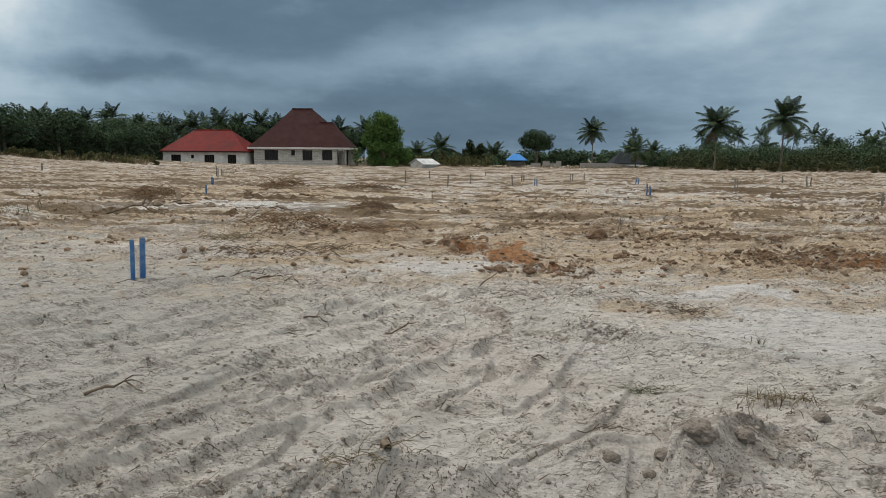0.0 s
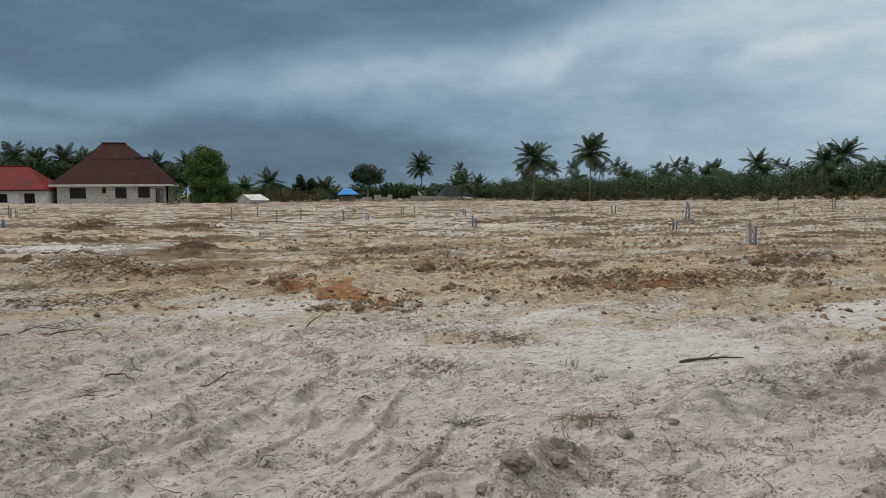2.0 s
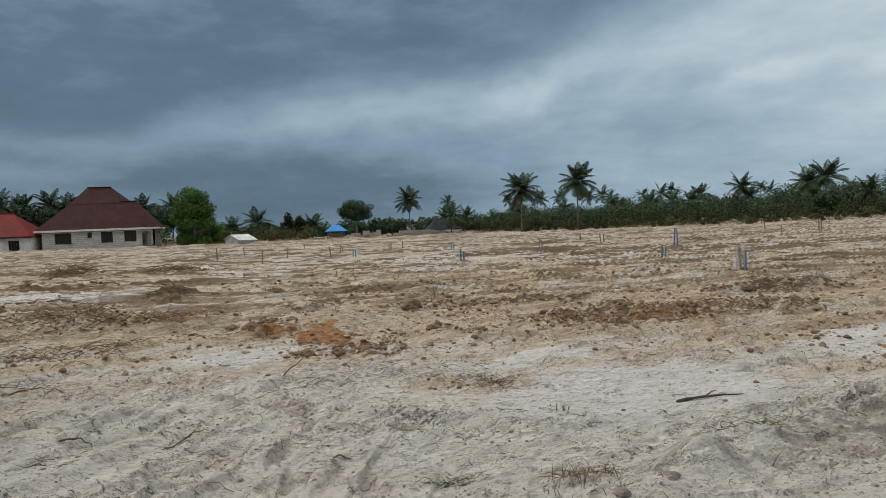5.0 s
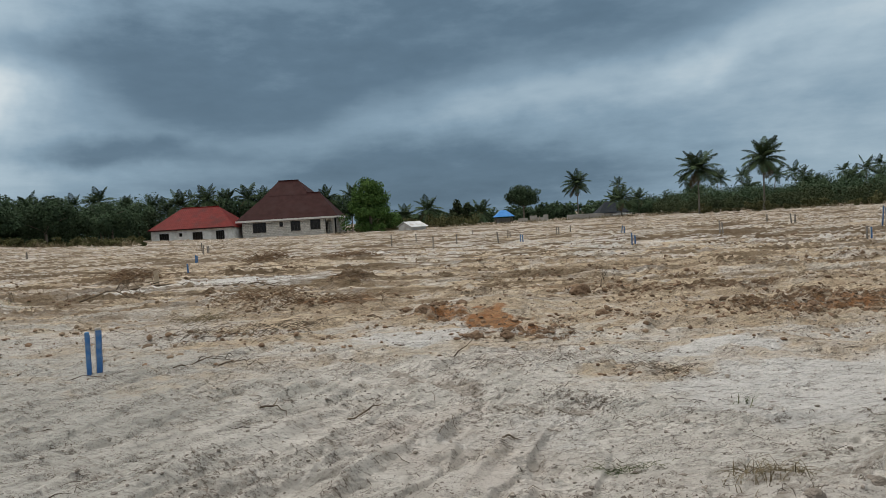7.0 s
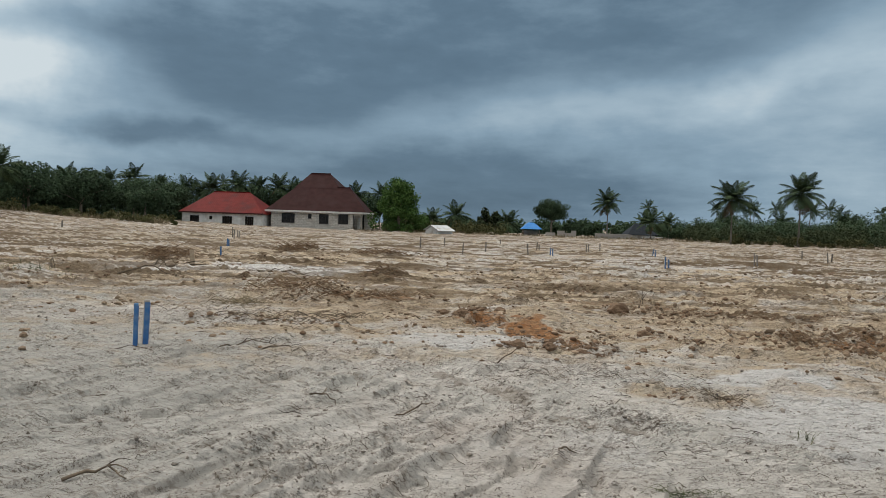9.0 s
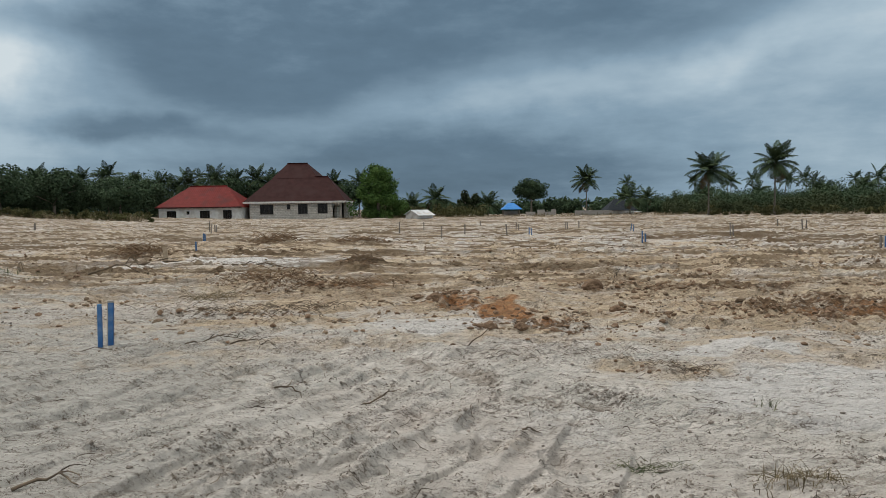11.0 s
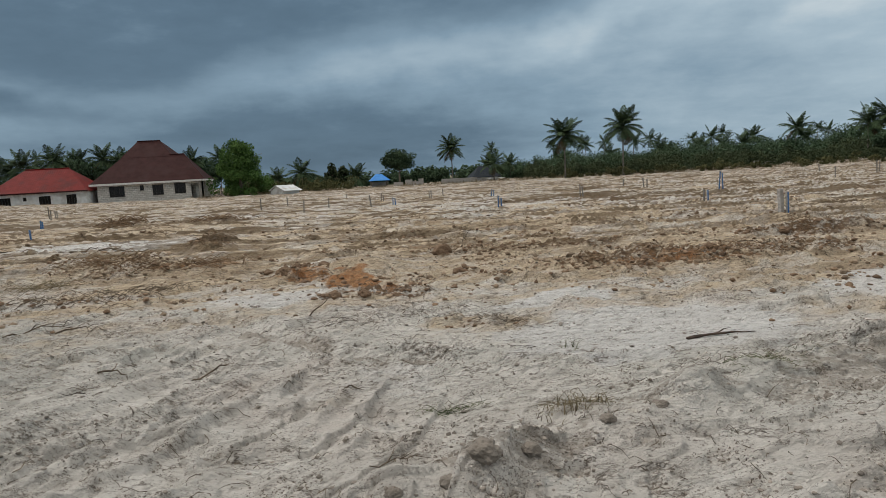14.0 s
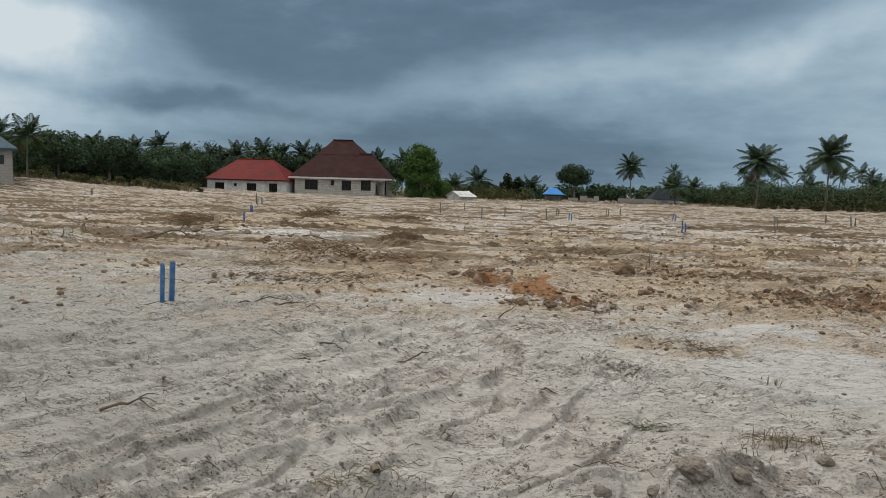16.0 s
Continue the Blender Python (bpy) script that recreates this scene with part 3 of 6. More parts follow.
# soil lying open: layer, x, y, half length, half width, turn, strength
SOILS = (
    ("brown", -0.15, 11.2, 0.45, 0.5, 0, 0.8), ("brown", 1.05, 8.75, 0.85, 0.4, 5, 0.7), ("brown", -46, 54.5, 4.0, 3.0, 0, 0.6),
    ("orange", 0.72, 10.2, 0.62, 0.95, 0, 1.0), ("orange", 1.15, 9.1, 0.6, 0.3, 0, 0.5), ("orange", 0.0, 10.9, 0.4, 0.5, 0, 0.55), ("orange", 6.0, 9.6, 1.6, 0.5, 0, 0.45), ("orange", -1.9, 12.9, 0.9, 0.4, 0, 0.5), ("orange", -2.3, 16.9, 0.6, 0.5, 0, 0.45), ("orange", 3.0, 13.6, 1.6, 0.5, 0, 0.4),
    ("brown", 5.4, 9.75, 2.1, 0.9, 0, 0.78), ("brown", 7.6, 9.5, 1.8, 0.7, 0, 0.7), ("brown", 9.9, 11.6, 2.0, 0.8, 0, 0.78), ("brown", 5.0, 3.03, 0.55, 0.2, 0, 0.75), ("brown", 5.75, 3.0, 0.6, 0.28, 0, 0.7), ("brown", 5.75, 4.6, 0.9, 0.14, 4, 0.6),
    ("brown", 4.6, 12.3, 2.4, 0.5, -6, 0.75), ("brown", 2.9, 12.9, 0.9, 0.5, 0, 0.6), ("brown", 2.9, 9.6, 1.1, 0.55, 0, 0.5),
    ("brown", -3.4, 13.4, 2.0, 0.7, -20, 0.7), ("brown", -2.3, 17.0, 0.75, 0.8, 0, 0.9), ("brown", -3.4, 9.9, 1.5, 0.5, -18, 0.45),
    ("brown", -10.3, 22.4, 0.9, 1.5, -20, 0.9), ("brown", -8.3, 31.4, 1.7, 1.0, -20, 0.9), ("brown", -3.9, 28.2, 1.8, 1.0, 10, 0.7),
    ("brown", 3.5, 16.3, 3.6, 0.5, 4, 0.6), ("brown", 9.5, 16.5, 3.5, 0.6, 10, 0.5), ("brown", 1.0, 14.0, 1.6, 0.6, 0, 0.35),
    ("brown", 6.0, 22.8, 6.0, 0.5, 6, 0.45), ("brown", 14, 13.0, 0.9, 0.5, 0, 0.5), ("brown", 2.0, 6.3, 0.5, 0.22, 0, 0.5),
    ("brown", -0.5, 20.5, 2.5, 0.5, 0, 0.35), ("brown", -6, 18.5, 2.5, 0.5, 0, 0.35),
    ("tan", 2.1, 6.45, 0.95, 0.5, 0, 0.55), ("tan", 5.0, 10.5, 5.5, 3.0, 0, 0.65), ("tan", 5.5, 17.6, 8.0, 1.7, 4, 0.95),
    ("tan", 13.3, 10.1, 5.0, 1.9, 0, 1.0), ("tan", -3.0, 12.5, 3.2, 2.6, 0, 0.75), ("tan", -10, 27, 9, 8, 0, 0.75), ("tan", 9, 8.2, 4, 0.8, 0, 0.5),
    ("tan", 20, 17, 9, 4, 20, 0.6), ("tan", 0, 17.5, 4, 2, 0, 0.6), ("damp", -0.25, 6.8, 0.95, 0.18, -52, 0.6), ("damp", 0.85, 5.55, 0.8, 0.12, -24, 0.6), ("tan", 5.6, 3.6, 1.4, 0.7, 0, 0.35),
    ("damp", 0.9, 3.05, 0.5, 0.13, 8, 0.55), ("damp", 1.5, 3.32, 0.4, 0.12, 8, 0.5), ("tan", -22, 46, 16, 12, 0, 0.55), ("tan", -2.6, 2.9, 0.6, 0.2, 60, 0.3),
    ("pale", 3.3, 5.7, 1.5, 0.75, 0, 1.0), ("pale", 3.05, 2.05, 0.75, 0.22, 8, 1.0), ("pale", 3.6, 6.15, 1.3, 0.62, 0, 0.95), ("pale", 3.3, 5.2, 1.7, 0.42, 0, 0.7), ("pale", 8.1, 6.85, 2.3, 0.8, 14, 1.0), ("pale", 2.9, 2.15, 0.75, 0.22, 8, 0.8),
    ("pale", -5.4, 20.2, 2.6, 2.0, 0, 0.9), ("pale", 3.0, 7.25, 1.0, 0.35, 0, 0.7), ("pale", -0.35, 8.9, 1.0, 0.7, 0, 0.6), ("pale", -9, 19, 2.5, 1.2, 0, 0.5),
    ("pale", 9, 31, 8, 3.5, 0, 0.5), ("pale", 1, 36, 7, 2.5, 0, 0.4), ("pale", 14, 39, 9, 3, 0, 0.35), ("pale", 30, 30, 9, 3, 20, 0.35),
    ("pale", 0.7, 5.0, 0.9, 0.5, 0, 0.4), ("pale", 12.8, 25, 6, 1.6, 0, 0.45), ("pale", 46, 36, 14, 4, 20, 0.25), ("pale", -11.5, 14.5, 3.5, 2.0, 0, 0.4),
    ("damp", 4.9, 3.35, 0.6, 0.3, 0, 0.5), ("damp", 5.75, 4.6, 0.9, 0.2, 4, 0.6), ("damp", 1.1, 3.05, 0.5, 0.14, 10, 0.4), ("damp", -1.5, 7.9, 1.6, 0.3, 0, 0.3),
    ("damp", 2.3, 3.7, 0.7, 0.2, 10, 0.4), ("damp", 3.6, 3.1, 0.9, 0.25, 0, 0.25), ("damp", 5.2, 2.3, 0.9, 0.4, 0, 0.3), ("damp", 5.9, 3.2, 0.7, 0.3, 0, 0.4),
    ("tan", 5.0, 2.7, 2.2, 1.1, 10, 0.22), ("damp", 5.2, 2.6, 2.0, 1.0, 10, 0.36), ("damp", 4.4, 3.9, 1.6, 0.35, 10, 0.45), ("damp", 6.6, 4.0, 1.6, 0.8, 10, 0.45), ("damp", -2.2, 3.1, 1.6, 0.5, 50, 0.3), ("damp", -4.2, 5.0, 1.4, 0.5, 30, 0.28),
    ("ash", -5.2, 6.5, 3.6, 4.0, 0, 1.0), ("ash", -9.5, 14.0, 5.0, 5.0, 0, 0.7), ("ash", -2.4, 3.4, 1.3, 1.2, 50, 0.6), ("ash", -26.0, 40.0, 14.0, 14.0, 0, 0.5),
    ("litter", -3.3, 12.0, 3.5, 3.2, 0, 1.0), ("litter", 0.9, 7.4, 2.2, 0.6, 0, 0.9), ("litter", 5, 4.6, 3.5, 0.6, 0, 0.9), ("litter", -2.0, 7.6, 1.6, 0.7, 0, 0.8),
    ("litter", 1.5, 5.0, 2.5, 0.8, 0, 0.6), ("litter", -9, 20, 6, 8, 0, 0.8), ("litter", 5.5, 10, 6, 3, 0, 0.5),
)
# hand-sized scours and footprints: x, y, radius, depth
SCOURS = (
    (0.29, 4.60, 0.14, 0.05), (0.62, 4.33, 0.12, 0.05), (0.72, 4.15, 0.14, 0.035), (0.10, 4.52, 0.12, 0.035), (0.75, 9.6, 0.5, 0.06), (0.1, 10.5, 0.35, 0.06),
    (-0.62, 3.25, 0.11, 0.04), (-0.95, 3.6, 0.12, 0.03), (0.25, 3.75, 0.16, 0.03), (-0.25, 3.8, 0.14, 0.03), (2.1, 6.35, 0.22, 0.04), (1.1, 2.8, 0.12, 0.03),
    (-1.95, 3.05, 0.14, 0.035), (-3.5, 4.0, 0.45, 0.06), (-4.6, 4.7, 0.5, 0.06), (0.2, 2.6, 0.2, 0.03), (4.3, 3.75, 0.22, 0.05), (3.2, 3.6, 0.2, 0.04),
)
MOUNDS = (
    (0.95, 11.5, 0.75, 0.20), (0.1, 11.4, 0.6, 0.08),
    (1.08, 3.0, 0.24, 0.05), (1.45, 3.12, 0.10, 0.03), (0.66, 2.98, 0.11, 0.04), (5.0, 3.05, 0.5, 0.10), (5.7, 3.0, 0.45, 0.08), (2.02, 6.42, 0.16, 0.07), (5.8, 4.5, 0.6, 0.08),
    (-2.3, 17.0, 0.6, 0.22), (-3.4, 13.5, 0.8, 0.12), (10.4, 13.6, 0.6, 0.14), (13.9, 12.8, 0.5, 0.16), (-0.2, 8.9, 0.7, 0.07), (2.6, 3.75, 0.3, 0.06), (3.4, 7.4, 0.5, 0.07),
    (-2.7, 7.3, 0.5, 0.06), (6.9, 12.2, 0.6, 0.1), (5.9, 10.1, 0.5, 0.1), (-10.9, 15.8, 0.7, 0.18), (1.9, 3.72, 0.2, 0.06),
)


def coarse(x, y):
    """The lie of the land without its crumbs."""
    r = np.hypot(x, y)
    z = 0.62 * smooth(-x, 22, 52) * smooth(r, 35, 95) + 0.22 * smooth(r, 50, 95) + 0.55 * smooth(x, 45, 95) * smooth(r, 50, 110)
    z = z + 1.0 * np.exp(-((x + 51) / 11) ** 2 - ((y - 62) / 12) ** 2)
    z = z + 0.055 * grad_noise(x / 3.7, y / 3.7, 1) + 0.04 * grad_noise(x / 1.45, y / 1.45, 2)
    z = z + 0.16 * smooth(r, 12, 40) * grad_noise(x / 7.5, y / 4.0, 3)
    return z


def relief(x, y):
    x, y = np.asarray(x, float), np.asarray(y, float)
    r = np.hypot(x, y)
    near = 1 - smooth(r, 9, 26)
    wx, wy = x + 0.09 * grad_noise(x / 0.8, y / 0.8, 4), y + 0.09 * grad_noise(x / 0.8, y / 0.8, 5)
    z = coarse(x, y)
    for pts, depth, half in RUTS:
        d, way, side = along(pts, wx, wy)
        q = d / half
        fade = 0.85 + 0.8 * grad_noise(way / 0.9, side * 0.3, 6)
        z = z + depth * fade * (-np.exp(-q ** 4) + 0.85 * np.exp(-((q - 1.35) / 0.33) ** 2))
        z = z - 0.006 * np.exp(-q ** 2) * np.sin(way / 0.06) * near
    for pts, height, half in BERMS:
        d, way, side = along(pts, wx, wy)
        q = d / half
        fade = 0.75 + 0.9 * grad_noise(way / (half * 2.2), side * 0.2, 7)
        z = z + 0.75 * height * np.clip(fade, 0.15, 1.5) * np.exp(-q ** 2 * np.where(side > 0, 1.0, 1.7))
    for cx, cy, s, h in MOUNDS:
        z = z + h * np.exp(-(((wx - cx) ** 2 + (wy - cy) ** 2) / s ** 2))
    for cx, cy, s, h in SCOURS:
        q = np.hypot(wx - cx, (wy - cy) * 1.2) / s
        z = z - h * np.exp(-q ** 4) + 0.45 * h * np.exp(-((q - 1.25) / 0.3) ** 2)
    # parallel lines left by tyres and by the blade's teeth
    for pts, half, gap, depth in COMBS:
        d, way, side = along(pts, wx, wy)
        q = np.exp(-(d / half) ** 6) * (0.6 + 0.7 * smooth(grad_noise(way / (half * 3), 0.7 * side, 51), -0.3, 0.2))
        z = z - depth * q * smooth(np.sin((d * side + 0.15 * gap * grad_noise(way / (4 * gap), 0 * way, 52)) * 2 * np.pi / gap), -0.1, 0.75)
    # lugs of a wheel pressed into soft pale sand
    for pts, half, gap, depth in TREADS:
        d, way, side = along(pts, x, y)
        lug = smooth(np.sin((way - 0.7 * d) * 2 * np.pi / gap), -0.25, 0.35)
        z = z - depth * np.exp(-(d / half) ** 8) * (0.35 + 0.65 * lug) + 0.5 * depth * np.exp(-((d / half - 1.2) / 0.22) ** 2)
    # drag marks of the blade: along the tracks close by, crosswise further out
    s1, l1 = wx * 0.87 - wy * 0.49, wx * 0.49 + wy * 0.87
    part_left = (1 - smooth(x + 0.35 * (y - 4), 0.6, 2.2)) * (1 - smooth(y, 6.5, 9.0))
    calm = 1 - 0.8 * soil("pale", x, y)
    broken = crumbled(x, y)
    rip = 1 - np.abs(grad_noise(s1 / 0.20, l1 / 2.2, 8)) * 2.2
    z = z + 0.010 * part_left * rip * smooth(grad_noise(x / 0.9, y / 0.9, 9), -0.1, 0.4)
    # crust broken into low steps with a sharp lip
    z = z + part_left * (0.034 * ledge(grad_noise(s1 / 0.34, l1 / 1.9, 36), 0.04) + 0.014 * ledge(grad_noise(s1 / 0.13, l1 / 0.8, 37), 0.10))
    other = (1 - part_left) * near * calm
    z = z + other * (0.034 * ledge(grad_noise(wx / 0.95, wy / 0.36, 10), 0.06) + 0.020 * ledge(grad_noise(wx / 0.36, wy / 0.16, 11), 0.10))
    far = smooth(r, 8, 18)
    z = z + far * (0.10 * grad_noise(wx / 4.2, wy / 1.1, 12) + 0.11 * ledge(grad_noise(wx / 6.0, wy / 0.8, 13), 0.02) + 0.06 * ledge(grad_noise(wx / 3.0, wy / 0.45, 35), 0.06))
    # lumps and crumbs, thick where the crust is broken, thin on clean sand
    z = z + 0.013 * grad_noise(wx / 0.42, wy / 0.42, 14) + near * (0.004 + 0.012 * broken) * grad_noise(x / 0.17, y / 0.17, 15)
    turned = soil("brown", x, y)
    z = z + turned * (0.06 * smooth(grad_noise(x / 0.34, y / 0.30, 16), 0.0, 0.18) + 0.055 * smooth(grad_noise(x / 0.16, y / 0.15, 17), 0.05, 0.2) + 0.05 * grad_noise(x / 0.7, y / 0.7, 18))
    z = z - 0.024 * near * calm * scuff(x, y)
    z = z + near * calm * (0.15 + broken) * (0.012 * smooth(grad_noise(x / 0.11, y / 0.08, 20), 0.16, 0.22) + 0.008 * smooth(grad_noise(x / 0.065, y / 0.05, 42), 0.18, 0.24) + 0.006 * grad_noise(x / 0.055, y / 0.045, 21))
    return z


def ledge(n, at):
    """A sharp lip where n passes at, with a gentle slope behind it."""
    return smooth(n, at, at + 0.035) - smooth(n, at + 0.02, at + 0.42)


def crumbled(x, y):
    """1 where the surface is broken into crumbs, 0 on clean sand."""
    return smooth(grad_noise(x / 1.25, y / 0.75, 50) + 0.4 * grad_noise(x / 0.4, y / 0.3, 53), 0.02, 0.26)


def scuff(x, y):
    """Where feet and wheels broke the dry crust and left damp hollows."""
    many = smooth(grad_noise(x / 1.3, y / 1.3, 19), -0.1, 0.25)
    return many * np.maximum(smooth(grad_noise(x / 0.26, y / 0.17, 22), 0.20, 0.30), 0.8 * smooth(grad_noise(x / 0.12, y / 0.09, 38), 0.26, 0.36))


_soil_memo = {}


def soil(layer, x, y):
    key = (layer, np.size(x), float(np.ravel(x)[0]), float(np.ravel(y)[-1]), float(np.ravel(x)[np.size(x) // 2]))
    if key in _soil_memo and np.size(x) > 1000:
        return _soil_memo[key]
    r = np.hypot(x, y)
    k = 0.28 + 0.02 * r
    wx = x + k * grad_noise(x / 0.9, y / 0.9, 23) + 0.5 * k * grad_noise(x / 0.3, y / 0.3, 24)
    wy = y + k * grad_noise(x / 0.9, y / 0.9, 25) + 0.5 * k * grad_noise(x / 0.3, y / 0.3, 26)
    out = np.zeros(np.shape(x))
    for name, cx, cy, a, b, turn, strength in SOILS:
        if name != layer:
            continue
        c, s = math.cos(radians(turn)), math.sin(radians(turn))
        u, v = ((wx - cx) * c + (wy - cy) * s) / a, (-(wx - cx) * s + (wy - cy) * c) / b
        out = np.maximum(out, strength * (1 - smooth(np.hypot(u, v), 0.55, 1.25)))
    streak = grad_noise(wx / 3.2, wy / 0.7, 27) + 0.5 * grad_noise(wx / 1.1, wy / 0.3, 28)
    if layer == "tan":
        out = np.maximum(out, smooth(r, 3.6, 12.5) * (0.45 + 0.6 * smooth(streak, -0.2, 0.3)) * (1 - 0.36 * smooth(r, 16, 34)))
        out = np.maximum(out, 0.22 * smooth(grad_noise(x / 1.1, y / 0.6, 29), 0.0, 0.4))
    if layer == "brown":
        out = np.maximum(out, smooth(r, 9, 16) * (0.6 - 0.2 * smooth(r, 16, 30)) * smooth(streak - 0.4 * grad_noise(x / 6, y / 3, 30), 0.17, 0.4))
    if layer == "pale":
        out = np.maximum(out, smooth(r, 14, 24) * (0.5 - 0.2 * smooth(r, 24, 40)) * smooth(-streak, 0.08, 0.42))
    if layer == "damp":
        out = np.maximum(out, 0.33 * (1 - smooth(r, 14, 26)) * scuff(x, y))
        out = np.maximum(out, 0.31 * smooth(r, 18, 36))
        out = np.maximum(out, 0.25 * smooth(grad_noise(wx / 1.3, wy / 0.5, 39), 0.12, 0.42))
        out = np.maximum(out, 0.5 * smooth(r, 12, 22) * smooth(grad_noise(wx / 4.0, wy / 0.4, 40), 0.16, 0.30))
    if layer == "away":
        out = smooth(r, 7.5, 17) * (0.5 + 0.25 * smooth(streak, -0.3, 0.3)) * (1.08 + 0.65 * smooth(r, 18, 36))
    if layer == "away":
        out = out * (1 - 0.75 * np.exp(-((x - 13.5) / 5) ** 2 - ((y - 11.3) / 2.2) ** 2))
    if layer in ("tan", "brown", "away"):  # clean grey sand round the blue posts
        out = out * (1 - 0.55 * smooth(-x, 2.6, 4.4) * (1 - smooth(y, 10.5, 15)))
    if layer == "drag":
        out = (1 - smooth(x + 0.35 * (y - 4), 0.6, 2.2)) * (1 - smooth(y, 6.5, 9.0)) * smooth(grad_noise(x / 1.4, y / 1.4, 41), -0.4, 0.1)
    if layer == "crumbs":
        out = 0.12 + 0.88 * crumbled(x, y)
    if layer == "litter":
        out = np.maximum(out, 0.35 + 0.3 * smooth(grad_noise(x / 1.6, y / 1.6, 31), -0.1, 0.4))
    if np.size(x) > 1000:
        _soil_memo[key] = out
    return out


def gz(x, y):
    return float(relief(np.array([x]), np.array([y]))[0])


# ---- building helpers ----
def mesh_from(name, verts, faces, mat, smooth_shade=False):
    me = bpy.data.meshes.new(name)
    verts, faces = np.asarray(verts, dtype=np.float32), np.asarray(faces, dtype=np.int32)
    n, k = faces.shape
    me.vertices.add(len(verts))
    me.vertices.foreach_set("co", verts.ravel())
    me.loops.add(n * k)
    me.loops.foreach_set("vertex_index", faces.ravel())
    me.polygons.add(n)
    me.polygons.foreach_set("loop_start", np.arange(0, n * k, k, dtype=np.int32))
    me.polygons.foreach_set("use_smooth", np.full(n, smooth_shade))
    me.update(calc_edges=True)
    me.validate()
    if mat:
        me.materials.append(mat)
    return me


def part(name, bm, mat, parent=None, label="", shade=False):
    me = bpy.data.meshes.new(name)
    for f in bm.faces:
        f.smooth = shade
    bm.to_mesh(me)
    bm.free()
    me.materials.append(mat)
    ob = new(name, me)
    ob.parent = parent
    if label:
        ob["label"] = label
    return ob


def hang(name, me, parent, label=""):
    ob = new(name, me)
    ob.parent = parent
    if label:
        ob["label"] = label
    return ob


def thing(name, m, label, category, group="", kind=""):
    ob = new(name)
    ob.empty_display_size = 0.2
    ob.matrix_basis = m
    return tagged(ob, label, category, group, kind)


def box_into(bm, x0, x1, y0, y1, z0, z1, bevel=0.0):
    m = Matrix.Translation(((x0 + x1) / 2, (y0 + y1) / 2, (z0 + z1) / 2)) @ Matrix.Diagonal((x1 - x0, y1 - y0, z1 - z0, 1))
    made = bmesh.ops.create_cube(bm, size=1, matrix=m)["verts"]
    if bevel:
        edges = {e for v in made for e in v.link_edges}
        bmesh.ops.bevel(bm, geom=list(edges), offset=bevel, segments=1, affect="EDGES", profile=0.5)


def box(x0, x1, y0, y1, z0, z1, bevel=0.0):
    bm = bmesh.new()
    box_into(bm, x0, x1, y0, y1, z0, z1, bevel)
    return bm


def tube(points, radii, sides=5):
    """Vertices and quads of a tube through points."""
    pts = [Vector(p) for p in points]
    verts, faces = [], []
    for i, p in enumerate(pts):
        d = (pts[min(i + 1, len(pts) - 1)] - pts[max(i - 1, 0)])
        d = d.normalized() if d.length > 1e-9 else Vector((0, 0, 1))
        a = d.cross(Vector((0, 0, 1)) if abs(d.z) < 0.9 else Vector((1, 0, 0))).normalized()
        b = d.cross(a)
        for k in range(sides):
            t = 2 * math.pi * k / sides
            verts.append(tuple(p + (a * math.cos(t) + b * math.sin(t)) * radii[i]))
    for i in range(len(pts) - 1):
        for k in range(sides):
            faces.append((i * sides + k, i * sides + (k + 1) % sides, (i + 1) * sides + (k + 1) % sides, (i + 1) * sides + k))
    return verts, faces


class Heap:
    """Gathers quads of many small pieces into one mesh."""

    def __init__(self):
        self.v, self.f, self.n = [], [], 0

    def put(self, verts, faces):
        self.v.append(np.asarray(verts, float))
        self.f.append(np.asarray(faces, int) + self.n)
        self.n += len(verts)

    def mesh(self, name, mat, shade=False):
        return mesh_from(name, np.concatenate(self.v), np.concatenate(self.f), mat, shade)


# ---- ground: one sheet to the horizon ----
def build_ground():
    fine = np.arange(-42.5, 66.5, 0.145)
    rest = np.arange(66.5 + 2.5, 317.0, 2.5)
    az = np.radians(np.concatenate([fine, rest]))
    rad = [0.01, 0.2, 0.4, 0.55]
    while rad[-1] < 2.2:
        rad.append(rad[-1] * 1.02)
    while rad[-1] < 10:
        rad.append(rad[-1] * 1.0046)
    while rad[-1] < 60:
        rad.append(rad[-1] * 1.0066)
    while rad[-1] < 130:
        rad.append(rad[-1] * 1.012)
    while rad[-1] < 2600:
        rad.append(rad[-1] * 1.14)
    rad = np.array(rad)
    R, A = np.meshgrid(rad, az, indexing="ij")
    X, Y = (R * np.sin(A)).ravel(), (R * np.cos(A)).ravel()
    Z = np.concatenate([relief(X, Y)])
    Z[:len(az)] = Z[len(az):2 * len(az)].mean()
    nr, na = R.shape
    i, j = np.meshgrid(np.arange(nr - 1), np.arange(na), indexing="ij")
    j2 = (j + 1) % na
    quads = np.stack([i * na + j, (i + 1) * na + j, (i + 1) * na + j2, i * na + j2], -1).reshape(-1, 4)
    me = mesh_from("ground", np.stack([X, Y, Z], -1), quads[:, ::-1], M_GROUND, True)
    for layer in ("tan", "pale", "brown", "orange", "damp", "litter", "away", "drag", "crumbs", "ash"):
        a = me.attributes.new(layer, "FLOAT", "POINT")
        a.data.foreach_set("value", np.clip(soil(layer, X, Y), 0, 1).astype(np.float32))
    ob = new("ground", me)
    tagged(ob, "bulldozed pale sand with tan and brown churned soil", "ground", kind="structure")


build_ground()


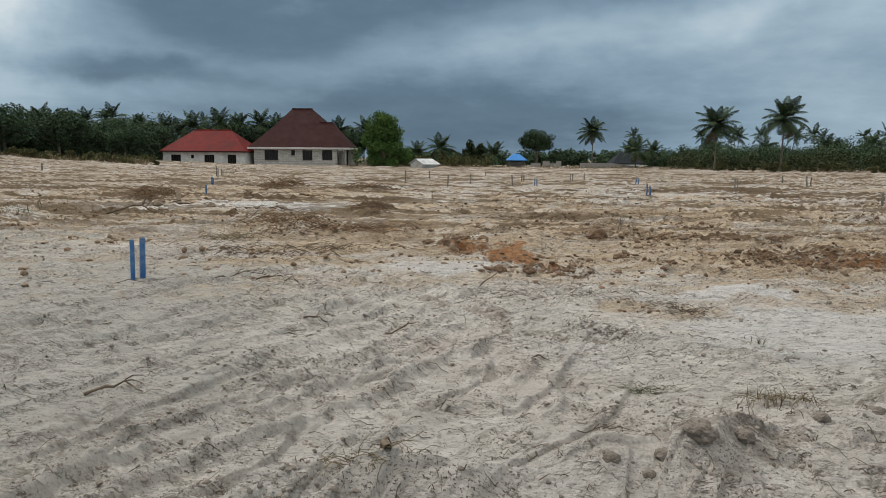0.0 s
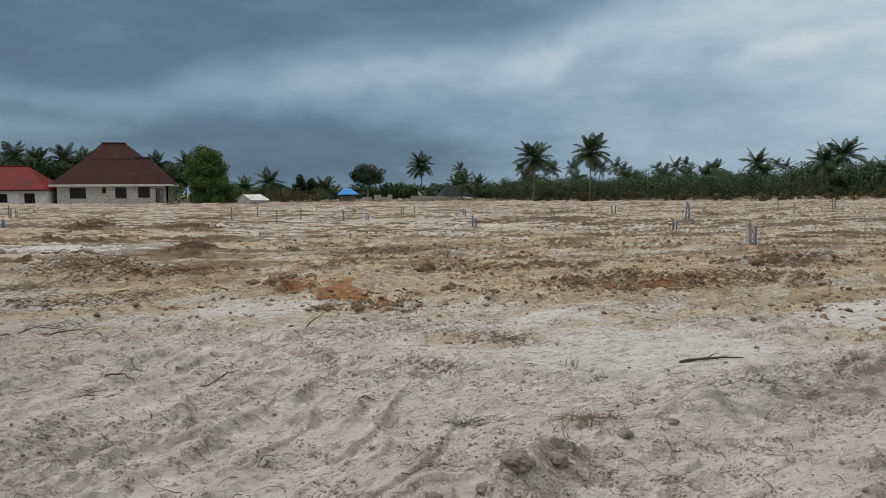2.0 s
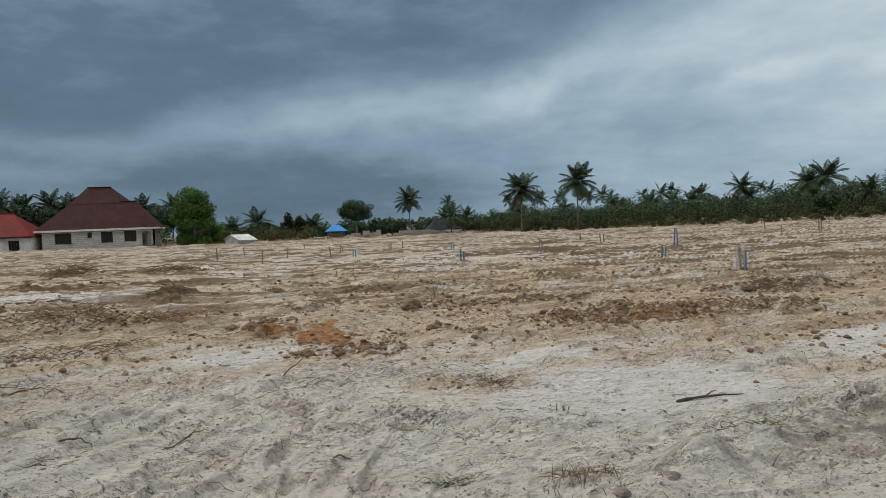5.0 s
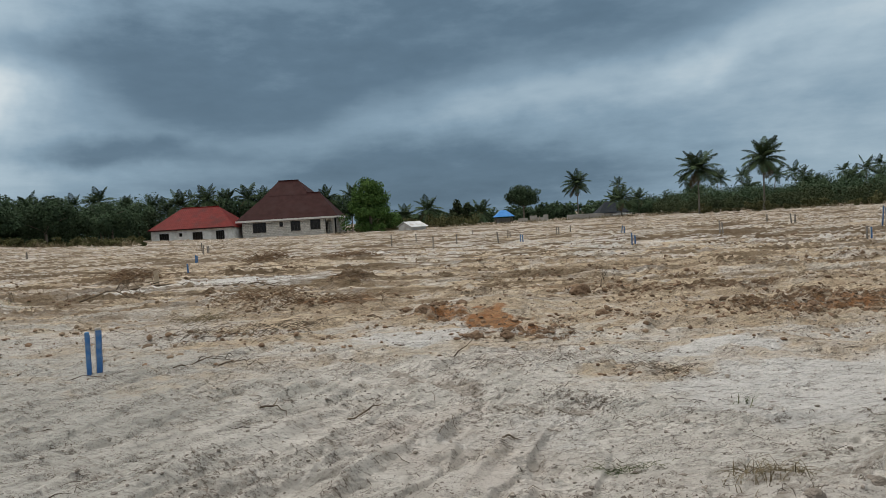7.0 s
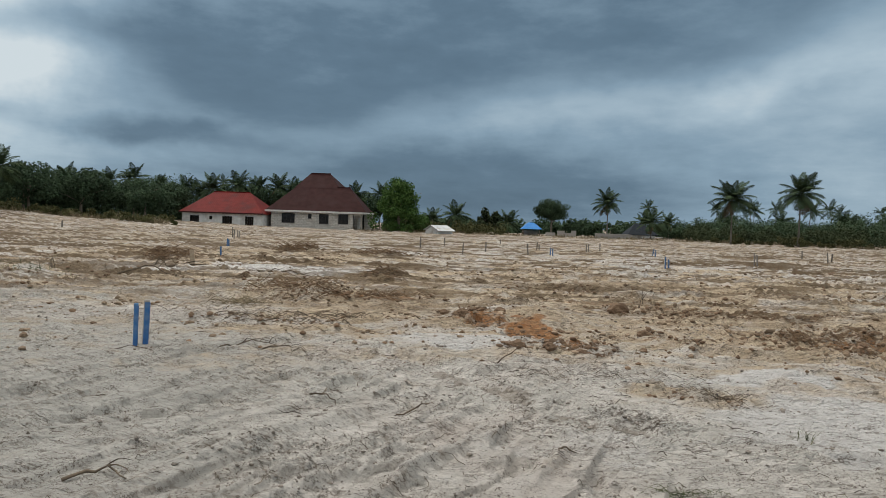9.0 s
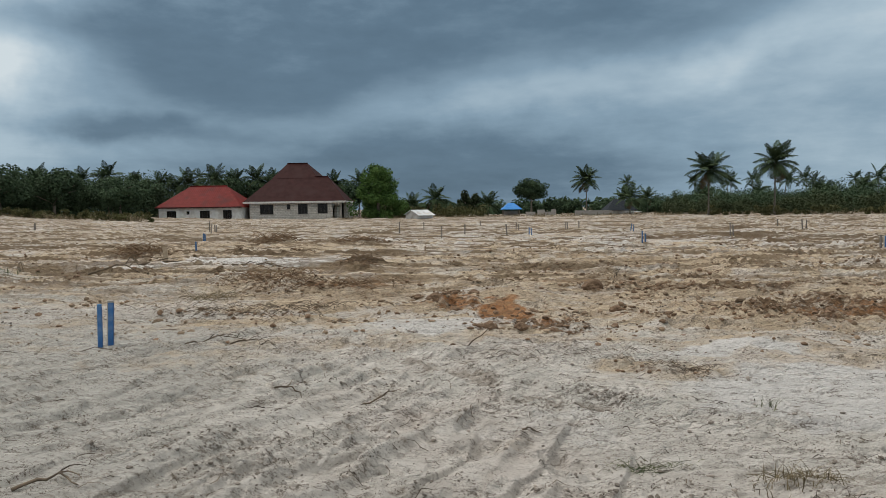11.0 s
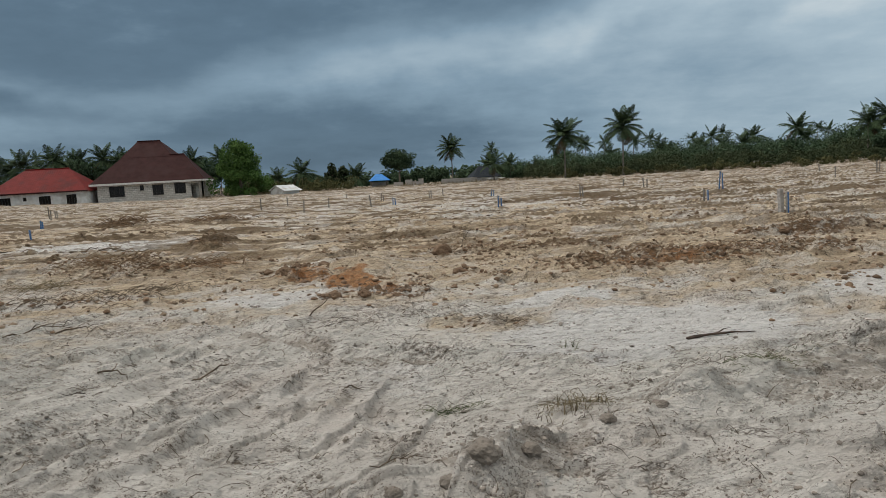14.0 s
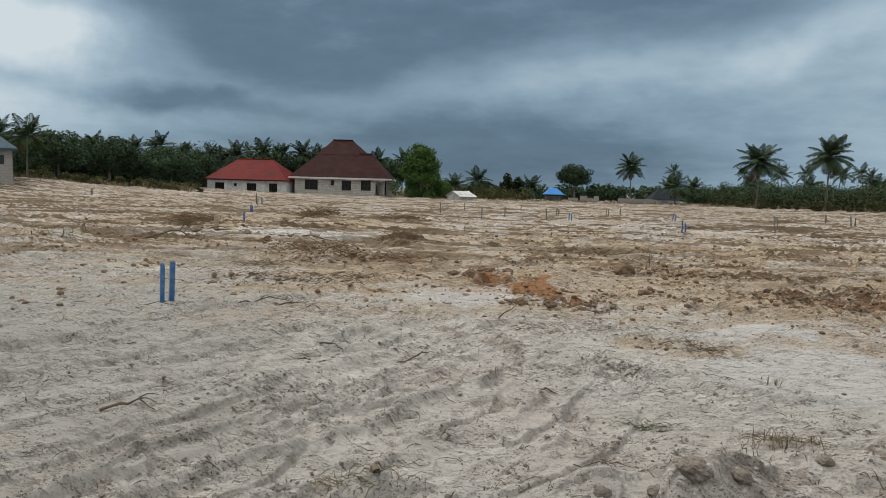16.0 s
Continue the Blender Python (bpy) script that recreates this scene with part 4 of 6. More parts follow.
# ---- houses ----
def wall_mesh(length, height, thick, openings):
    """A wall along x from 0, its face at y 0, with openings (x0, x1, z0, z1) cut through."""
    bm = bmesh.new()
    xs = sorted({0.0, length, *(v for o in openings for v in o[:2])})
    for x0, x1 in zip(xs, xs[1:]):
        cuts = sorted((o[2], o[3]) for o in openings if o[0] < (x0 + x1) / 2 < o[1])
        z = 0.0
        for a, b in cuts:
            if a > z:
                box_into(bm, x0, x1, 0, thick, z, a)
            z = b
        if z < height:
            box_into(bm, x0, x1, 0, thick, z, height)
    bmesh.ops.remove_doubles(bm, verts=bm.verts, dist=1e-4)
    return bm


def add_window(house, x0, x1, z0, z1, y, mullions=1, sill=True):
    """A window set into an opening: frame, panes, sill."""
    bm = bmesh.new()
    w = 0.07
    box_into(bm, x0, x1, y + 0.05, y + 0.11, z0, z0 + w)
    box_into(bm, x0, x1, y + 0.05, y + 0.11, z1 - w, z1)
    box_into(bm, x0, x0 + w, y + 0.05, y + 0.11, z0 + w, z1 - w)
    box_into(bm, x1 - w, x1, y + 0.05, y + 0.11, z0 + w, z1 - w)
    for i in range(mullions):
        c = x0 + (x1 - x0) * (i + 1) / (mullions + 1)
        box_into(bm, c - 0.025, c + 0.025, y + 0.05, y + 0.11, z0 + w, z1 - w)
    window = part("window", bm, M_FRAME, house, "dark framed window")
    for i in range(mullions + 1):
        a = x0 + w + (x1 - x0 - 2 * w) * i / (mullions + 1)
        b = x0 + w + (x1 - x0 - 2 * w) * (i + 1) / (mullions + 1)
        part("pane", box(a + 0.005, b - 0.005, y + 0.07, y + 0.085, z0 + w, z1 - w), M_GLASS, window)
    if sill:
        part("sill", box(x0 - 0.06, x1 + 0.06, y - 0.06, y + 0.05, z0 - 0.08, z0 - 0.003), M_CONCRETE, window)


def hip_roof(x0, x1, y0, y1, z0, z1, rx0, rx1, ry, lip=0.12):
    """A hipped roof over a rectangle with a ridge at ry from rx0 to rx1."""
    bm = bmesh.new()
    e = [bm.verts.new(p) for p in ((x0, y0, z0), (x1, y0, z0), (x1, y1, z0), (x0, y1, z0))]
    u = [bm.verts.new((v.co.x, v.co.y, z0 - lip)) for v in e]
    a, b = bm.verts.new((rx0, ry, z1)), bm.verts.new((rx1, ry, z1))
    bm.faces.new((e[0], e[1], b, a))
    bm.faces.new((e[1], e[2], b))
    bm.faces.new((e[2], e[3], a, b))
    bm.faces.new((e[3], e[0], a))
    for i in range(4):
        bm.faces.new((e[i], u[i], u[(i + 1) % 4], e[(i + 1) % 4]))
    bm.faces.new(u)
    bmesh.ops.recalc_face_normals(bm, faces=bm.faces)
    return bm


def roof_ribs(parent, x0, x1, y0, z0, slope, top_of, step, mat):
    """Standing seams up a front slope; top_of(x) gives the run where the slope ends."""
    bm = bmesh.new()
    x = x0 + step
    while x < x1 - 0.1:
        run = top_of(x)
        if run > 0.3:
            a, b = Vector((x, y0, z0)), Vector((x, y0 + run, z0 + run * slope))
            vs = [bm.verts.new(p + o) for p in (a, b) for o in (Vector((-0.02, 0, 0.004)), Vector((0, 0, 0.035)), Vector((0.02, 0, 0.004)))]
            bm.faces.new((vs[0], vs[1], vs[4], vs[3]))
            bm.faces.new((vs[1], vs[2], vs[5], vs[4]))
        x += step
    return part("roof_seams", bm, mat, parent)


def stone_house():
    h = thing("stone_house", pose(-30.9, 102.0, 0.06), "unfinished pale limestone-block house with steep maroon hipped roof", "house")
    L, H = 14.1, 2.72
    holes = ((1.6, 3.65, 1.0, 2.5), (5.7, 6.25, 1.75, 2.5), (7.4, 8.9, 1.0, 2.5), (10.4, 11.95, 1.05, 2.55))
    part("front_wall", wall_mesh(12.7, H, 0.25, holes), M_STONEWALL, h)
    for x0, x1, z0, z1 in holes:
        add_window(h, x0, x1, z0, z1, 0.0, 0 if x1 - x0 < 1 else 2)
    side = part("side_wall", wall_mesh(11.0, H, 0.25, ((4, 5.5, 1.0, 2.5),)), M_STONEWALL, h)
    side.matrix_basis = pose(0.0, 11.3, 0, 0, 0, -90)
    porch = part("porch_wall", wall_mesh(9.0, H, 0.25, ((0.6, 1.6, 0.0, 2.1),)), M_STONEWALL, h)
    porch.matrix_basis = pose(12.7, 2.3, 0, 0, 0, 90)
    inner = part("porch_back", wall_mesh(1.4, H, 0.25, ((0.3, 1.1, 0.0, 2.1),)), M_STONEWALL, h)
    inner.matrix_basis = pose(12.7, 2.0, 0)
    part("back_wall", box(0.25, 14.1, 11.05, 11.3, 0, H), M_STONEWALL, h)
    # porch arch and its posts
    bm = bmesh.new()
    top, n = H, 12
    for i in range(n):
        a0, a1 = math.pi * i / n, math.pi * (i + 1) / n
        xa, xb = 13.30 - 0.48 * math.cos(a0), 13.30 - 0.48 * math.cos(a1)
        za, zb = 1.95 + 0.48 * math.sin(a0), 1.95 + 0.48 * math.sin(a1)
        vs = [bm.verts.new(p) for p in ((xa, 0, za), (xb, 0, zb), (xb, 0, top), (xa, 0, top), (xa, 0.25, za), (xb, 0.25, zb), (xb, 0.25, top), (xa, 0.25, top))]
        for f in ((0, 1, 2, 3), (7, 6, 5, 4), (0, 4, 5, 1)):
            bm.faces.new([vs[k] for k in f])
    part("porch_arch", bm, M_STONEWALL, h)
    part("column", box(13.785, 14.1, 0, 0.25, 0, H, 0.02), M_CONCRETE, h, "pale concrete porch column")
    part("column", box(13.785, 14.1, 2.0, 2.25, 0, H, 0.02), M_CONCRETE, h)
    part("plinth", box(-0.12, 14.3, -0.15, 11.4, -0.5, 0.02), M_CONCRETE, h)
    # roof: wing hip, with the taller hip rising behind it out of the same front slope
    z0, s = H + 0.18, 1.0
    ex0, ex1, ey = -0.8, 14.8, -0.6
    wing = 3.95
    part("roof", hip_roof(ex0, ex1, ey, ey + 2 * wing, z0, z0 + wing, ex0 + 3.9, ex1 - 3.3, ey + wing), M_ROOF_MAROON, h, "maroon sheet roof")
    tall = 6.2
    bm = bmesh.new()
    zb = z0 + wing - 0.25
    pts = ((2.75, ey + wing - 0.25 - 0.03, zb), (9.95, ey + wing - 0.25 - 0.03, zb), (9.95, 12.0, zb), (2.75, 12.0, zb))
    e = [bm.verts.new(p) for p in pts]
    a, b = bm.verts.new((4.7, ey + tall - 0.03, z0 + tall)), bm.verts.new((7.8, ey + tall - 0.03, z0 + tall))
    for f in ((e[0], e[1], b, a), (e[1], e[2], b), (e[2], e[3], a, b), (e[3], e[0], a)):
        bm.faces.new(f)
    part("upper_roof", bm, M_ROOF_MAROON, h, "steeper raised middle of the maroon roof")
    part("rear_roof", hip_roof(ex0 + 0.3, ex1 - 0.3, 6.4, 12.1, z0 - 0.01, z0 + 2.8, 3.4, 10.6, 9.25), M_ROOF_MAROON, h)
    part("ridge_cap", box(4.62, 7.88, ey + tall - 0.17, ey + tall + 0.1, z0 + tall - 0.05, z0 + tall + 0.06, 0.03), M_ROOF_MAROON, h)
    part("ridge_cap", box(9.4, ex1 - 3.25, ey + wing - 0.13, ey + wing + 0.13, z0 + wing - 0.05, z0 + wing + 0.06, 0.03), M_ROOF_MAROON, h)
    part("fascia", box(ex0, ex1, ey - 0.04, ey - 0.003, z0 - 0.24, z0 + 0.03), M_FASCIA, h, "white fascia board")
    part("fascia", box(ex0 - 0.04, ex0 - 0.003, ey, ey + 7.9, z0 - 0.24, z0 + 0.03), M_FASCIA, h)
    part("fascia", box(ex1 + 0.003, ex1 + 0.04, ey, ey + 7.9, z0 - 0.24, z0 + 0.03), M_FASCIA, h)


def red_house():
    h = thing("plastered_house", pose(-44.0, 100.0, -0.05), "low house with patchy white plaster and red hipped iron roof", "house")
    H = 2.25
    holes = ((1.2, 2.65, 0.45, 1.8), (4.2, 4.65, 1.25, 1.75), (6.2, 7.7, 0.45, 1.8), (9.7, 11.0, 0.45, 1.85))
    part("front_wall", wall_mesh(12.3, H, 0.2, holes), M_PLASTER, h)
    for x0, x1, z0, z1 in holes:
        add_window(h, x0, x1, z0, z1, 0.0, 0 if x1 - x0 < 1 else 3, False)
    for x, a in ((0.0, -90), (12.1, -90)):
        w = part("side_wall", wall_mesh(8.6, H, 0.2, ((3, 4.4, 0.8, 1.8),)), M_PLASTER, h)
        w.matrix_basis = pose(x, 8.8, 0, 0, 0, a)
    part("back_wall", box(0.2, 12.1, 8.6, 8.8, 0, H), M_PLASTER, h)
    part("plinth", box(-0.1, 12.4, -0.1, 8.9, -0.6, 0.25), M_CONCRETE, h, "grey damp-stained plinth")
    x0, x1, y0, y1, z0 = -0.35, 12.65, -0.45, 9.2, H + 0.1
    part("roof", hip_roof(x0, x1, y0, y1, z0, z0 + 3.3, 3.3, 8.9, 4.4), M_ROOF_RED, h, "red corrugated roof")
    part("ridge_cap", box(3.2, 9.0, 4.27, 4.53, z0 + 3.26, z0 + 3.36, 0.03), M_ROOF_RED, h)
    part("fascia", box(x0, x1, y0 - 0.03, y0 - 0.003, z0 - 0.17, z0 + 0.02), M_ROOF_MAROON, h)
    roof_ribs(h, x0, x1, y0, z0, 3.3 / 4.85, lambda x: min((x - x0) / 3.65 * 4.85, (x1 - x) / 3.75 * 4.85, 4.85) * 0.98, 0.3, M_ROOF_RED)


def grey_house():
    base = 1.2
    h = thing("block_house", pose(-43.4, 57.4, base, 0, 0, 37), "bare concrete-block house with blue-grey hipped iron roof", "house")
    H = 2.85
    holes = ((0.95, 1.25, 1.55, 2.35), (1.85, 2.15, 1.55, 2.35))
    w = part("front_wall", wall_mesh(2.8, H, 0.2, holes), M_BLOCKWALL, h)
    w.matrix_basis = pose(-2.8, 0, 0)
    for x0, x1, z0, z1 in holes:
        add_window(h, x0 - 2.8, x1 - 2.8, z0, z1, 0.0, 0, False)
    w = part("front_wall", wall_mesh(8.2, H, 0.2, ((6.85, 7.55, 1.15, 2.45), (5.6, 5.95, 1.8, 2.45), (2.6, 3.8, 1.15, 2.45))), M_BLOCKWALL, h)
    w.matrix_basis = pose(-11.0, 0.7, 0)
    for x0, x1, z0, z1 in ((-4.15, -3.45, 1.15, 2.45), (-5.4, -5.05, 1.8, 2.45), (-8.4, -7.2, 1.15, 2.45)):
        add_window(h, x0, x1, z0, z1, 0.7, 0, False)
    w = part("side_wall", wall_mesh(8.0, H, 0.2, ((2.5, 3.7, 1.15, 2.45),)), M_BLOCKWALL, h)
    w.matrix_basis = pose(0.0, 0.2, 0, 0, 0, 90)
    part("return_wall", box(-2.8, -2.6, 0.2, 0.9, 0, H), M_BLOCKWALL, h)
    part("back_wall", box(-11.0, -0.2, 8.0, 8.2, 0, H), M_BLOCKWALL, h)
    part("plinth", box(-11.1, 0.1, -0.06, 8.3, -1.2, 0.004), M_BLOCKWALL, h)
    part("roof", hip_roof(-11.6, 0.45, -0.45, 8.7, H + 0.12, H + 3.0, -7.6, -3.1, 4.1), M_ROOF_GREY, h, "blue-grey sheet roof")
    part("fascia", box(-11.6, 0.45, -0.49, -0.453, H - 0.08, H + 0.13), M_ROOF_GREY, h)
    roof_ribs(h, -11.6, 0.45, -0.45, H + 0.12, 2.88 / 4.55, lambda x: min((x + 11.6) / 4.0 * 4.55, (0.45 - x) / 3.55 * 4.55, 4.55) * 0.98, 0.8, M_ROOF_GREY)


def white_hut():
    h = thing("small_hut", pose(-6.4, 92.6, gz(-5, 92) - 0.1, 0, 0, -48) @ Matrix.Scale(0.84, 4), "small hut with a pale rusty gabled roof", "hut")
    part("gable_wall", _gable(3.1, 0.6, 1.25, 0.15), M_PLASTER, h)
    part("roof", _slope((-0.25, -0.25, 0.62), (1.55, -0.25, 1.42), 3.6), M_ROOF_WHITE, h)
    part("roof", _slope((1.55, -0.25, 1.42), (3.7, -0.25, 0.52), 3.6), M_ROOF_WHITE, h)
    part("side_wall", box(0.0, 0.15, 0.15, 3.2, 0, 0.62), M_PLASTER, h)
    part("side_wall", box(2.95, 3.1, 0.15, 3.2, 0, 0.62), M_PLASTER, h)


def _gable(w, low, high, thick):
    bm = bmesh.new()
    prof = ((0, 0), (w, 0), (w, low), (w / 2, high), (0, low))
    f = [bm.verts.new((x, 0, z)) for x, z in prof]
    b = [bm.verts.new((x, thick, z)) for x, z in prof]
    bm.faces.new(f)
    bm.faces.new(b[::-1])
    for i in range(5):
        bm.faces.new((f[i], b[i], b[(i + 1) % 5], f[(i + 1) % 5]))
    bmesh.ops.recalc_face_normals(bm, faces=bm.faces)
    return bm


def _slope(a, b, depth, thick=0.05):
    """A tilted sheet from line a to line b, running back along y, with thickness."""
    bm = bmesh.new()
    a, b = Vector(a), Vector(b)
    top = [a, b, b + Vector((0, depth, 0)), a + Vector((0, depth, 0))]
    f = [bm.verts.new(p) for p in top]
    g = [bm.verts.new(p - Vector((0, 0, thick))) for p in top]
    bm.faces.new(f)
    bm.faces.new(g[::-1])
    for i in range(4):
        bm.faces.new((f[i], g[i], g[(i + 1) % 4], f[(i + 1) % 4]))
    bmesh.ops.recalc_face_normals(bm, faces=bm.faces)
    return bm


def blue_pavilion():
    h = thing("open_shed", pose(7.9, 105.0, gz(9, 105) - 0.25), "open shed under a bright blue hipped iron roof", "shed")
    for x in (0.2, 2.7):
        for y in (0.2, 2.6):
            part("post", box(x - 0.06, x + 0.06, y - 0.06, y + 0.06, 0, 1.35), M_BARK, h)
    part("roof", hip_roof(-0.1, 3.1, -0.1, 2.9, 1.35, 2.35, 1.0, 1.9, 1.4, 0.06), M_ROOF_BLUE, h, "bright blue sheet roof")
    part("back_wall", box(0.3, 2.6, 2.4, 2.55, 0, 1.1), M_BLOCKWALL, h)


def ruined_wall(x, y, length, height, turn, label, seed, step=0.46):
    rnd = random.Random(seed)
    w = thing("block_wall", pose(x, y, gz(x, y) - 0.15, 0, 0, turn), label, "wall")
    at, n = 0.0, 0
    while at < length:
        wd = rnd.uniform(1.0, 2.6) * step
        top = height * rnd.choice((1, 1, 0.95, 0.85, 0.7, 1.05))
        part("wall_stretch", box(at, min(at + wd, length), rnd.uniform(0, 0.03), 0.2, 0, top), M_BLOCKWALL, w)
        at += wd + (0.35 if rnd.random() < 0.1 else 0.003)
        n += 1
    return w


def thatch_hut():
    h = thing("dark_roofed_house", pose(25.8, 112.0, gz(28, 112) - 0.2), "low house with dark hipped roof and white lean-to", "house")
    part("wall", box(0.5, 4.6, 0.4, 4.0, 0, 1.1), M_PLASTER, h)
    part("roof", hip_roof(0.0, 5.1, 0.0, 4.6, 1.0, 2.85, 1.7, 2.9, 2.3), M_ROOF_DARK, h, "dark thatched roof")
    part("lean_to", _slope((2.2, -1.9, 0.62), (5.3, -1.9, 0.72), 1.9), M_ROOF_WHITE, h, "white sheet lean-to roof")
    for x in (2.4, 5.1):
        part("post", box(x - 0.05, x + 0.05, -1.8, -1.7, 0, 0.58), M_BARK, h)


stone_house()
red_house()
grey_house()
white_hut()
blue_pavilion()
thatch_hut()
ruined_wall(11.2, 102.0, 4.6, 1.25, 0, "broken unplastered block wall beside the shed", 3)
ruined_wall(18.4, 100.5, 5.6, 0.95, 3, "low pale block wall at the field edge", 4)
ruined_wall(63.0, 91.0, 4.2, 0.9, -28, "low pale block wall among the scrub", 5)
ruined_wall(88.0, 66.0, 3.6, 0.8, -45, "low pale block wall among the scrub", 6)
ruined_wall(92.5, 58.5, 4.0, 1.3, -50, "low pale block wall among the scrub", 7)


# ---- trees ----
def leaves(rng, centres, radii, count, size, flat=0.75):
    """Many small folded leaves lying on the skins of rough clumps."""
    k = rng.choice(len(centres), count, p=radii ** 2 / (radii ** 2).sum())
    d = rng.normal(size=(count, 3))
    d /= np.linalg.norm(d, axis=1)[:, None]
    depth = 1 - 0.45 * rng.rand(count) ** 2
    p = centres[k] + d * (radii[k] * depth)[:, None] * np.array([1, 1, flat])
    n = d + rng.normal(scale=0.7, size=(count, 3)) + np.array([0, 0, 0.5])
    n /= np.linalg.norm(n, axis=1)[:, None]
    a = np.cross(n, rng.normal(size=(count, 3)))
    a /= np.linalg.norm(a, axis=1)[:, None] + 1e-9
    b = np.cross(n, a)
    s = size * rng.uniform(0.6, 1.4, count)[:, None]
    v = np.stack([p - a * s * 0.62, p - b * s * 0.34 + n * s * 0.05, p + a * s * 0.62, p + b * s * 0.34 - n * s * 0.05], 1).reshape(-1, 3)
    f = np.arange(count * 4).reshape(-1, 4)
    return v, f


def crown_mesh(name, rng, width, height, z0, mat, clumps, count, size, shape="round"):
    cs, rs = [], []
    for i in range(clumps):
        while True:
            p = rng.uniform(-1, 1, 3)
            if np.linalg.norm(p) < 1:
                break
        if shape == "cone":
            t = (p[2] + 1) / 2
            q = rng.uniform(0, 2 * math.pi)
            w = math.sqrt(rng.rand()) * (1 - 0.8 * max(0.0, (t - 0.3) / 0.7) ** 1.15)
            p[0], p[1] = math.cos(q) * w, math.sin(q) * w
        elif shape == "wide":
            p[2] = p[2] * 0.8 + 0.1
        r = rng.uniform(0.16, 0.30) * width / 2 * (1.25 if shape != "cone" else 1.0)
        cs.append((p[0] * (width / 2 - r * 0.8), p[1] * (width / 2 - r * 0.8), z0 + height / 2 + p[2] * (height / 2 - r * 0.6)))
        rs.append(r)
    v, f = leaves(rng, np.array(cs), np.array(rs), count, size)
    return mesh_from(name, v, f, mat)


def trunk_mesh(rng, height, radius, spread, limbs):
    heap = Heap()
    lean = rng.normal(scale=0.04, size=2) * height
    n = 7
    pts = [(lean[0] * t ** 2 + 0.05 * rng.normal() * t, lean[1] * t ** 2 + 0.05 * rng.normal() * t, height * t) for t in np.linspace(-0.04, 1, n)]
    heap.put(*tube(pts, [radius * (1.25 - 0.8 * t) for t in np.linspace(0, 1, n)], 7))
    for i in range(limbs):
        t = rng.uniform(0.35, 0.9)
        a = 2 * math.pi * (i + rng.rand() * 0.7) / limbs
        s = Vector((lean[0] * t * t, lean[1] * t * t, height * t))
        reach = spread * rng.uniform(0.5, 0.9)
        q = [s + Vector((math.cos(a) * reach * u, math.sin(a) * reach * u, height * 0.24 * u ** 0.8)) for u in (0, 0.35, 0.7, 1)]
        heap.put(*tube(q, [radius * 0.5, radius * 0.36, radius * 0.22, radius * 0.08], 5))
    return heap.mesh("trunk", M_BARK, True)


def tree(x, y, top, width, crown_low, mat, label, seed, shape="round", count=3200, size=0.34, group="", z=None):
    rng = np.random.RandomState(seed)
    z = gz(x, y) if z is None else z
    t = thing("tree", pose(x, y, z, 0, 0, rng.uniform(0, 360)), label, "tree", group)
    h = top - z
    hang("trunk", trunk_mesh(rng, h * 0.66, 0.05 * h * 0.5, width * 0.42, 7), t)
    hang("crown", crown_mesh("crown", rng, width, h - crown_low, crown_low, mat, 72 if shape == "cone" else 46, count, size, shape), t)


def frond_mesh(rng, lift, droop, length=2.9, m=40, wide=0.034):
    """A palm leaf: arched rib with two rows of narrow leaflets, pointing along x."""
    heap = Heap()
    n = 9
    rib = []
    ang, p = lift, Vector((0.1, 0, 0))
    for i in range(n):
        rib.append(p.copy())
        ang -= droop / n * (0.5 + 1.0 * i / n)
        p = p + Vector((math.cos(ang), 0, math.sin(ang))) * length / (n - 1)
    heap.put(*tube(rib, [0.045 * (1 - 0.85 * i / (n - 1)) for i in range(n)], 3))
    for i in range(m):
        t = 0.12 + 0.88 * i / (m - 1)
        k = t * (n - 1)
        a = min(int(k), n - 2)
        c = rib[a].lerp(rib[a + 1], k - a)
        d = (rib[a + 1] - rib[a]).normalized()
        ln = 0.95 * math.sin(math.pi * (0.16 + 0.76 * t)) * rng.uniform(0.85, 1.1)
        for s in (-1, 1):
            out = (Vector((0, s, 0)) * 0.86 + d * 0.52).normalized()
            sag = Vector((0, 0, -1)) * rng.uniform(0.35, 0.95)
            mid = c + out * ln * 0.5 + sag * ln * 0.12
            tip = c + out * ln * 0.92 + sag * ln * 0.55
            w = d * wide
            heap.put([c - w * 0.6, c + w * 0.6, mid + w, mid - w], [(0, 1, 2, 3)])
            heap.put([mid - w, mid + w, tip + w * 0.1, tip - w * 0.1], [(0, 1, 2, 3)])
    return heap


_frng = np.random.RandomState(5)
FRONDS, FAR_FRONDS = [], []
for lift, droop in ((1.3, 0.7), (0.98, 1.1), (0.66, 1.25), (0.32, 1.3), (-0.05, 1.2), (-0.5, 0.8)):
    FRONDS.append([frond_mesh(_frng, lift + d, droop, 2.9).mesh("frond", M_PALM) for d in (0.0, 0.12)])
    FAR_FRONDS.append([frond_mesh(_frng, lift + d, droop, 2.9, 20, 0.06).mesh("frond", M_PALM) for d in (0.0, 0.12)])
DRY_FRONDS = [frond_mesh(_frng, lift, droop, 2.9).mesh("frond", M_PALM_DRY) for lift, droop in ((-0.5, 0.9), (-0.85, 0.6))]


